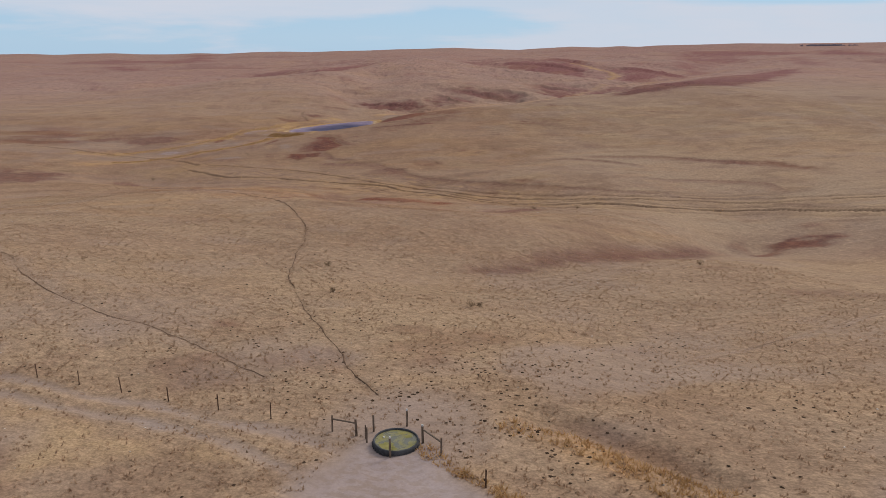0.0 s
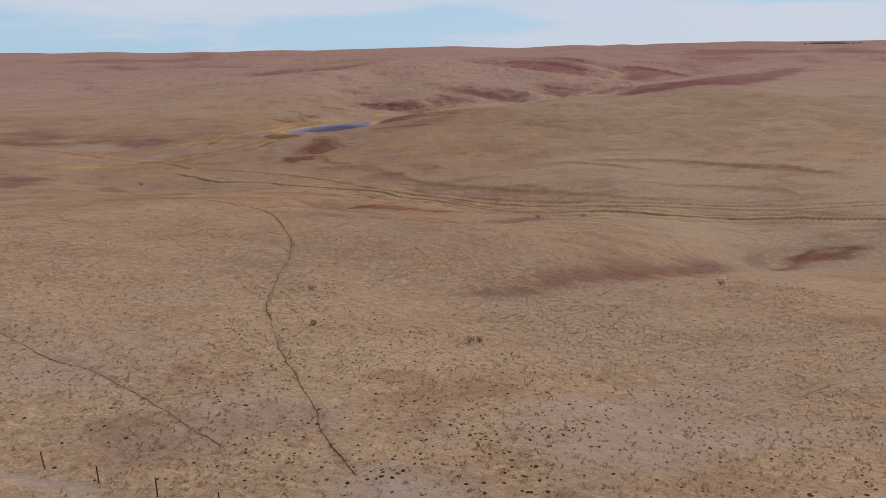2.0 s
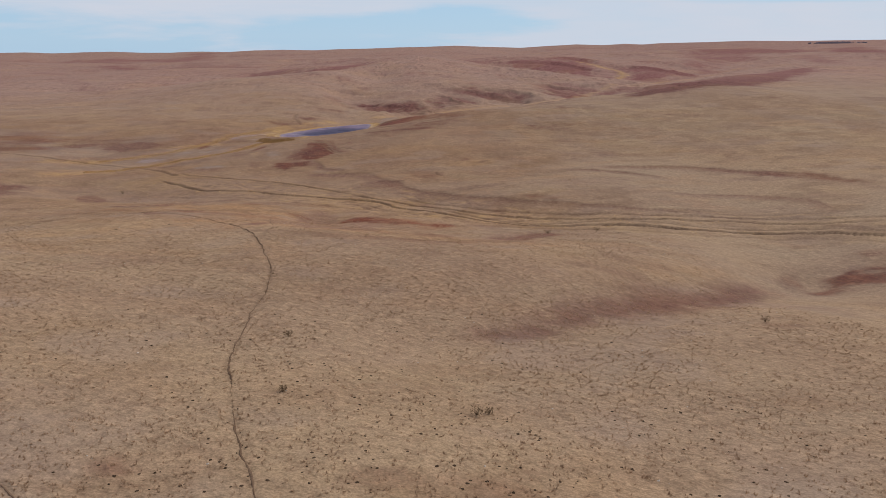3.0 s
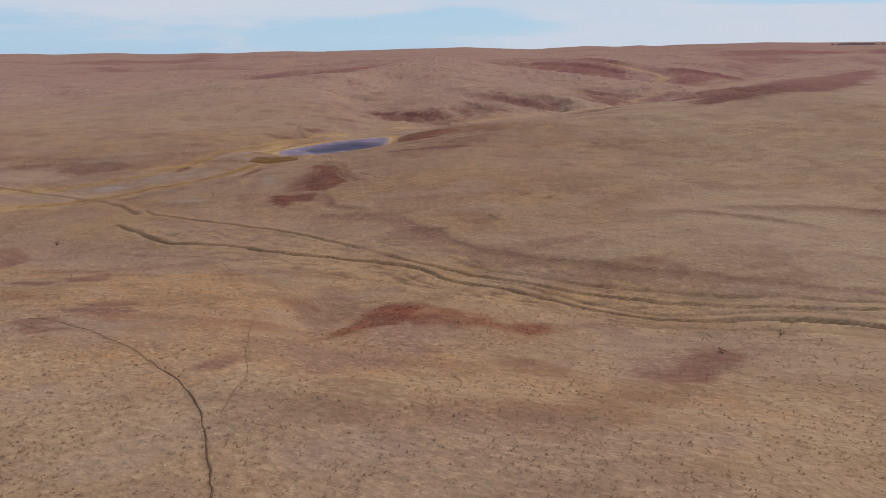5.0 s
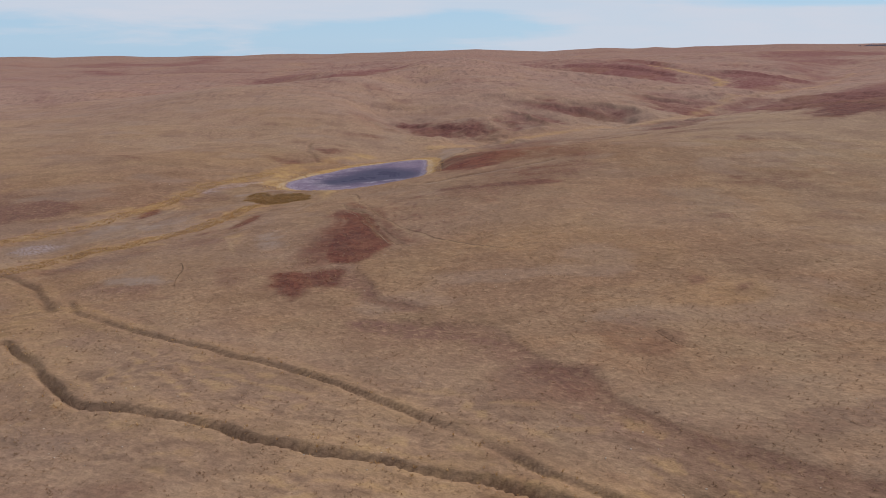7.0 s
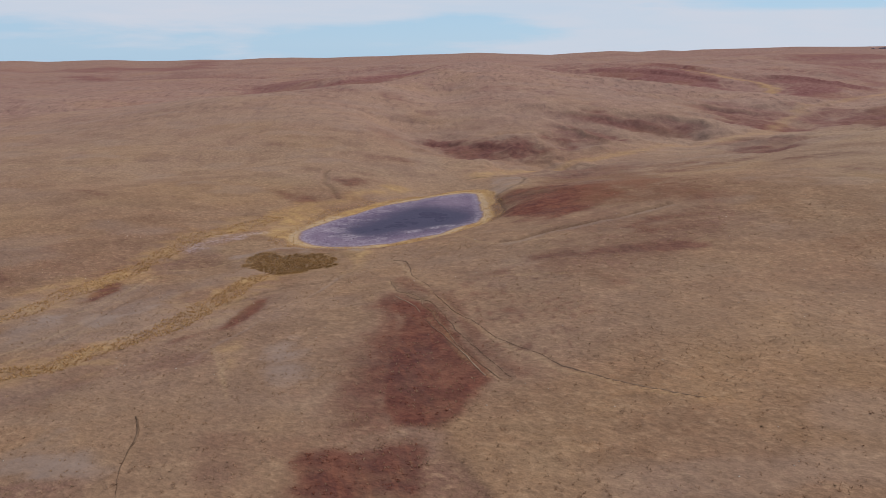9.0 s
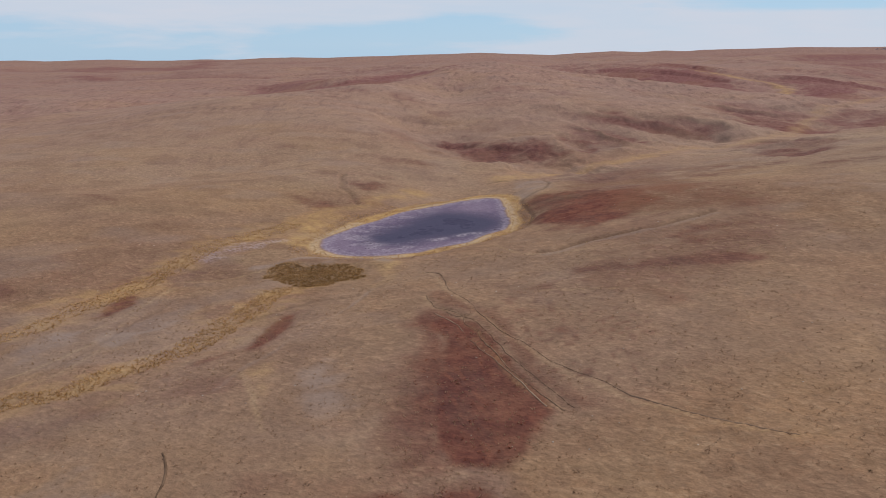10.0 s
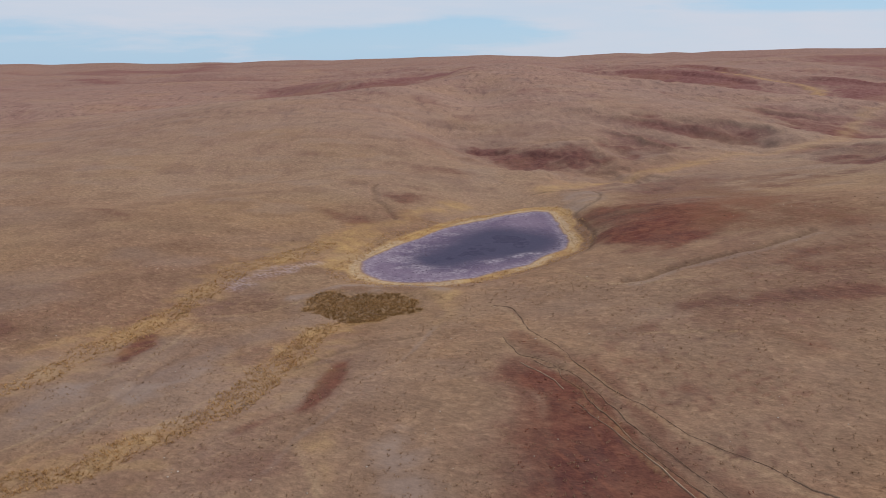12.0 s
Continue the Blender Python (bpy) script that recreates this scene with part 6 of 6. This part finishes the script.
def make_tank_post(x, y, tall, r, label, cap=False, lean=0.0):
    post = new("tank_post")
    post.location = (x, y, ground_at(x, y))
    tagged(post, label, "post", "posts round the water tank")
    make_wood_post(post, "shaft", 0, 0, 0, tall, r, lean, cap)


make_tank_post(-3.12, 31.2, 0.85, 0.04, "thin weathered post beside the tyre tank", False, 0.03)
make_tank_post(-2.85, 32.25, 0.95, 0.05, "weathered post behind the tyre tank")
make_tank_post(-1.15, 32.75, 0.95, 0.045, "weathered post behind the tyre tank", True)
make_tank_post(-1.88, 29.62, 1.05, 0.05, "dark post with a pale cap before the tank", True)
make_tank_post(-3.2, 31.55, 0.8, 0.035, "thin weathered post beside the tyre tank")


# ---- grass and litter that nobody could count ----
rng = np.random.default_rng(11)


def scatter(count, x0, x1, y0, y1, keep=None):
    x, y = rng.uniform(x0, x1, count), rng.uniform(y0, y1, count)
    if keep is not None:
        k = keep(x, y)
        x, y = x[k], y[k]
    return x, y


def make_tufts(name, label, x, y, tall, wide, material, blades_each=5, splay=1.8):
    """Clumps of narrow upright blades, joined into one stuff object."""
    n = len(x)
    z = land(x, y)
    size = rng.uniform(0.6, 1.35, n)
    b = blades_each
    turn = rng.uniform(0, 2 * np.pi, (n, b))
    out = rng.uniform(0.15, 1.0, (n, b)) * wide * size[:, None]
    high = rng.uniform(0.6, 1.1, (n, b)) * tall * size[:, None]
    bx, by = x[:, None] + np.cos(turn) * out * 0.5, y[:, None] + np.sin(turn) * out * 0.5
    half = wide * 0.30 * size[:, None]
    sx, sy = -np.sin(turn) * half, np.cos(turn) * half
    tx, ty = bx + np.cos(turn) * (0.3 + 0.7 * out / wide) * splay * tall * size[:, None], by + np.sin(turn) * (0.3 + 0.7 * out / wide) * splay * tall * size[:, None]
    zz = np.repeat(z[:, None], b, 1)
    v = np.empty((n, b, 3, 3), np.float32)
    v[..., 0, :] = np.stack([bx - sx, by - sy, zz - 0.03], -1)
    v[..., 1, :] = np.stack([bx + sx, by + sy, zz - 0.03], -1)
    v[..., 2, :] = np.stack([tx, ty, zz + high], -1)
    # One shared root per clump keeps its blades one island.
    verts = v.reshape(-1, 3)
    faces = np.arange(n * b * 3, dtype=np.int32)
    mesh = bpy.data.meshes.new(name)
    mesh.vertices.add(len(verts))
    mesh.vertices.foreach_set("co", verts.ravel())
    mesh.loops.add(len(faces))
    mesh.loops.foreach_set("vertex_index", faces)
    mesh.polygons.add(n * b)
    mesh.polygons.foreach_set("loop_start", np.arange(0, len(faces), 3, dtype=np.int32))
    mesh.update(calc_edges=True)
    mesh.materials.append(material)
    return tagged(new(name, mesh), label, "grass", kind="stuff")


def corridor(x, y):
    """Ground that the flight passes near."""
    mid = np.interp(y, [0, 60, 110, 300], [0, -4, -16, -36])
    reach = np.interp(y, [15, 60, 300], [34, 55, 62])
    return (np.abs(x - mid) < reach) & (inside(x, y, POND, 30) < -1.0) & (inside(x, y, APRON, 6) < 0.2)


tx, ty = scatter(260000, -100, 60, 15, 270, lambda a, b: corridor(a, b) & (rng.uniform(0, 1, len(a)) > 0.65 * ease(b, 70, 130)))
lush = fractal(tx, ty, 6, 19) + 0.35 * fractal(tx, ty, 25, 21)
k = lush > rng.uniform(0.35, 0.95, len(tx))
make_tufts("grass_tufts", "short cured tan grass tufts over the prairie", tx[k], ty[k], 0.10, 0.13, TUFTS, 5, 1.2)


def near_line(line, half, count, box, wander=0.8):
    x, y = scatter(count, *box)
    d, _, _ = along(x, y, line, half + 5, wander)
    k = (d < half * (0.4 + 0.9 * fractal(x, y, 3, 15)))
    return x[k], y[k]


sets = [near_line(STRAW_SOUTH, 2.3, 26000, (-96, -50, 215, 262)), near_line(STRAW_WEST, 2.2, 21000, (-100, -52, 235, 292)), near_line(FENCE_END, 0.5, 5000, (-6, 8, 18, 33)), near_line(DITCH - np.array([[1.2, 1.0]]), 1.4, 2600, (3, 16, 22, 36)),
        near_line(GULLY_SOUTH, 2.0, 5000, (-70, 60, 136, 200)), near_line(GULLY_NORTH, 1.4, 3000, (-70, 60, 144, 208))]
x, y = scatter(60000, -60, -12, 266, 328)
deep = inside(x, y, POND, 30, 0.8)
k = (deep < -0.6) & (deep > -3.4 - 1.5 * fractal(x, y, 3, 15))
sets.append((x[k][:1500], y[k][:1500]))
make_tufts("tall_straw_grass", "tall straw-yellow grass lining draws and pond edge", np.concatenate([s[0] for s in sets]), np.concatenate([s[1] for s in sets]), 0.17, 0.10, TALL, 6, 1.3)

x, y = scatter(60000, -45, 10, 120, 250)
layer = covers(x, y)[0]
k = (layer[:, 0] > rng.uniform(0.35, 3.2, len(x))) & ((y < 219) | (rng.uniform(0, 1, len(x)) < 0.2))
make_tufts("red_grass_tufts", "rust-red bunch grass on banks and hollows", x[k], y[k], 0.06, 0.18, REDS, 8, 2.2)

x, y = scatter(5000, -60, -42, 260, 273, lambda a, b: inside(a, b, RUSH_BED, 10, 1.2) + 0.2 + 2.4 * (fractal(a, b, 3.0, 91) - 0.5) > 0.1)
make_tufts("rushes", "dense olive-brown rushes in the pit below the dam", x, y, 0.16, 0.14, RUSH, 6, 1.4)

x, y = scatter(700, -100, 70, 20, 290, corridor)
k = fractal(x, y, 14, 43) > 0.47
make_tufts("dark_weeds", "small dark weeds dotted through the grass", x[k], y[k], 0.09, 0.11, WEEDS, 9, 1.0)


x, y = scatter(2600, -100, 60, 60, 300, corridor)
k = (fractal(x, y, 9, 159) > rng.uniform(0.42, 0.72, len(x))) & (inside(x, y, RED_SPUR, 10) < -1) & (covers(x, y)[0][:, 0] < 0.3)
make_tufts("tussocks", "brown bunch-grass tussocks standing out of the sward", x[k], y[k], 0.07, 0.20, TUSSOCK, 9, 2.0)


def make_lumps(name, label, category, x, y, size, flat, material):
    """Small irregular lumps lying on the ground, joined into one stuff object."""
    bm = bmesh.new()
    bmesh.ops.create_icosphere(bm, subdivisions=1, radius=1.0)
    shape = np.array([v.co for v in bm.verts])
    tris = np.array([[v.index for v in f.verts] for f in bm.faces])
    bm.free()
    n, m = len(x), len(shape)
    r = size * rng.uniform(0.55, 1.3, n)
    lump = shape[None] * (1 + 0.3 * rng.uniform(-1, 1, (n, m, 1))) * r[:, None, None]
    lump[..., 0] *= rng.uniform(0.8, 1.4, (n, 1))
    lump[..., 2] *= flat
    turn = rng.uniform(0, 6.28, n)
    c, s = np.cos(turn)[:, None], np.sin(turn)[:, None]
    v = np.stack([lump[..., 0] * c - lump[..., 1] * s + x[:, None], lump[..., 0] * s + lump[..., 1] * c + y[:, None], lump[..., 2] + land(x, y)[:, None] + 0.25 * flat * r[:, None]], -1).reshape(-1, 3)
    f = (tris[None] + (np.arange(n) * m)[:, None, None]).reshape(-1, 3)
    mesh = bpy.data.meshes.new(name)
    mesh.from_pydata(v.tolist(), [], f.tolist())
    mesh.update()
    mesh.materials.append(material)
    return tagged(new(name, mesh), label, category, kind="stuff")


x, y = scatter(9000, -32, 44, 23, 84)
d = np.hypot(x - 2, y - 36)
worn = inside(x, y, APRON, 6) < -0.3
north, side, _ = along(x, y, FENCE, 60)
k = worn & (rng.uniform(0, 1, len(x)) < 0.62 * np.exp(-d / 15) * (0.35 + 1.6 * (fractal(x, y, 3.5, 83) > 0.5))) & ((side > 0) | (rng.uniform(0, 1, len(x)) < 0.12))
make_lumps("dung_pats", "dark dried dung pats scattered around the tank", "dung", x[k], y[k], 0.085, 0.24, DUNG)
x, y = scatter(1000, -90, 50, 20, 290, corridor)
make_lumps("pale_stones", "small pale stones lying in the grass", "stones", x, y, 0.06, 0.5, STONE)
x, y = scatter(900, -52, -24, 276, 318, lambda a, b: (inside(a, b, POND, 30) > 0.8) & (inside(a, b, POND_POOL, 20) < -0.5))
make_lumps("mud_clods", "grey clods trodden into the drying pond bed", "mud", x, y, 0.10, 0.35, CLODS)


# ---- single shrubs ----
def make_shrub(x, y, tall, wide, seed):
    rnd = random.Random(seed)
    shrub = new("sage_bush")
    shrub.location = (x, y, ground_at(x, y))
    tagged(shrub, "small dark dry bush standing in the grass", "bush", "bushes of the pasture")
    bm = bmesh.new()
    for k in range(14):
        a, lean = rnd.uniform(0, 6.28), rnd.uniform(0.2, 1.0)
        tube(bm, (0, 0, -0.05), (math.cos(a) * wide * lean * 0.5, math.sin(a) * wide * lean * 0.5, tall * rnd.uniform(0.6, 1.0)), 0.012, 0.004, 5)
    part("stems", bm, WEEDS, shrub)
    bm = bmesh.new()
    for k in range(150):
        a, r, h = rnd.uniform(0, 6.28), wide * 0.55 * math.sqrt(rnd.random()), tall * rnd.uniform(0.25, 1.05)
        m = Matrix.Translation((r * math.cos(a), r * math.sin(a), h)) @ Euler((rnd.uniform(-1.5, 1.5), rnd.uniform(-1.5, 1.5), a)).to_matrix().to_4x4()
        s = rnd.uniform(0.03, 0.07)
        bm.faces.new([bm.verts.new(m @ Vector(q)) for q in ((-s, 0, 0), (0, -s * 0.4, 0), (s, 0, 0), (0, s * 0.4, 0))])
    part("leaves", bm, WEEDS, shrub)


for k, (px, py, tall, wide) in enumerate(((-10.7, 72.7, 0.5, 0.7), (3.8, 58.9, 0.5, 0.8), (4.6, 59.2, 0.4, 0.5), (-72.5, 187.0, 0.7, 0.9), (-8.6, 60.5, 0.4, 0.5), (34.2, 84.0, 0.6, 0.8),
                                          (30.6, 140.4, 0.7, 0.9), (20.4, 131.5, 0.5, 0.8))):
    make_shrub(px, py, tall, wide, 40 + k)


# ---- far ravine trees on the skyline ----
RAVINE = (890, 1655)


def make_far_trees():
    n = 120
    x, y = rng.normal(RAVINE[0] + 15, 22, n), rng.normal(RAVINE[1], 9, n)
    bm_v, bm_f = [], []
    z = land(x, y)
    for k in range(n):
        tall, wide = rng.uniform(1.0, 2.6), rng.uniform(3.0, 6.0)
        for j in range(7):
            a, b = rng.uniform(0, 6.28), rng.uniform(0.2, 1.0)
            cx, cy, cz = x[k] + wide * 0.5 * math.cos(a), y[k] + wide * 0.5 * math.sin(a), z[k] + tall * b
            s = wide * rng.uniform(0.3, 0.6)
            i = len(bm_v)
            bm_v += [(cx - s, cy, cz), (cx + s, cy, cz - 0.3 * s), (cx, cy + s, cz), (cx, cy - s * 0.6, cz), (cx, cy, cz + s * 1.1), (cx, cy, cz - s)]
            bm_f += [(i, i + 3, i + 4), (i + 3, i + 1, i + 4), (i + 1, i + 2, i + 4), (i + 2, i, i + 4), (i, i + 5, i + 3), (i + 3, i + 5, i + 1), (i + 1, i + 5, i + 2), (i + 2, i + 5, i)]
    tagged(new("ravine_trees", mesh_from("ravine_trees", bm_v, bm_f, FAR_TREES)), "dark trees filling a ravine on the skyline", "trees", kind="stuff")


make_far_trees()
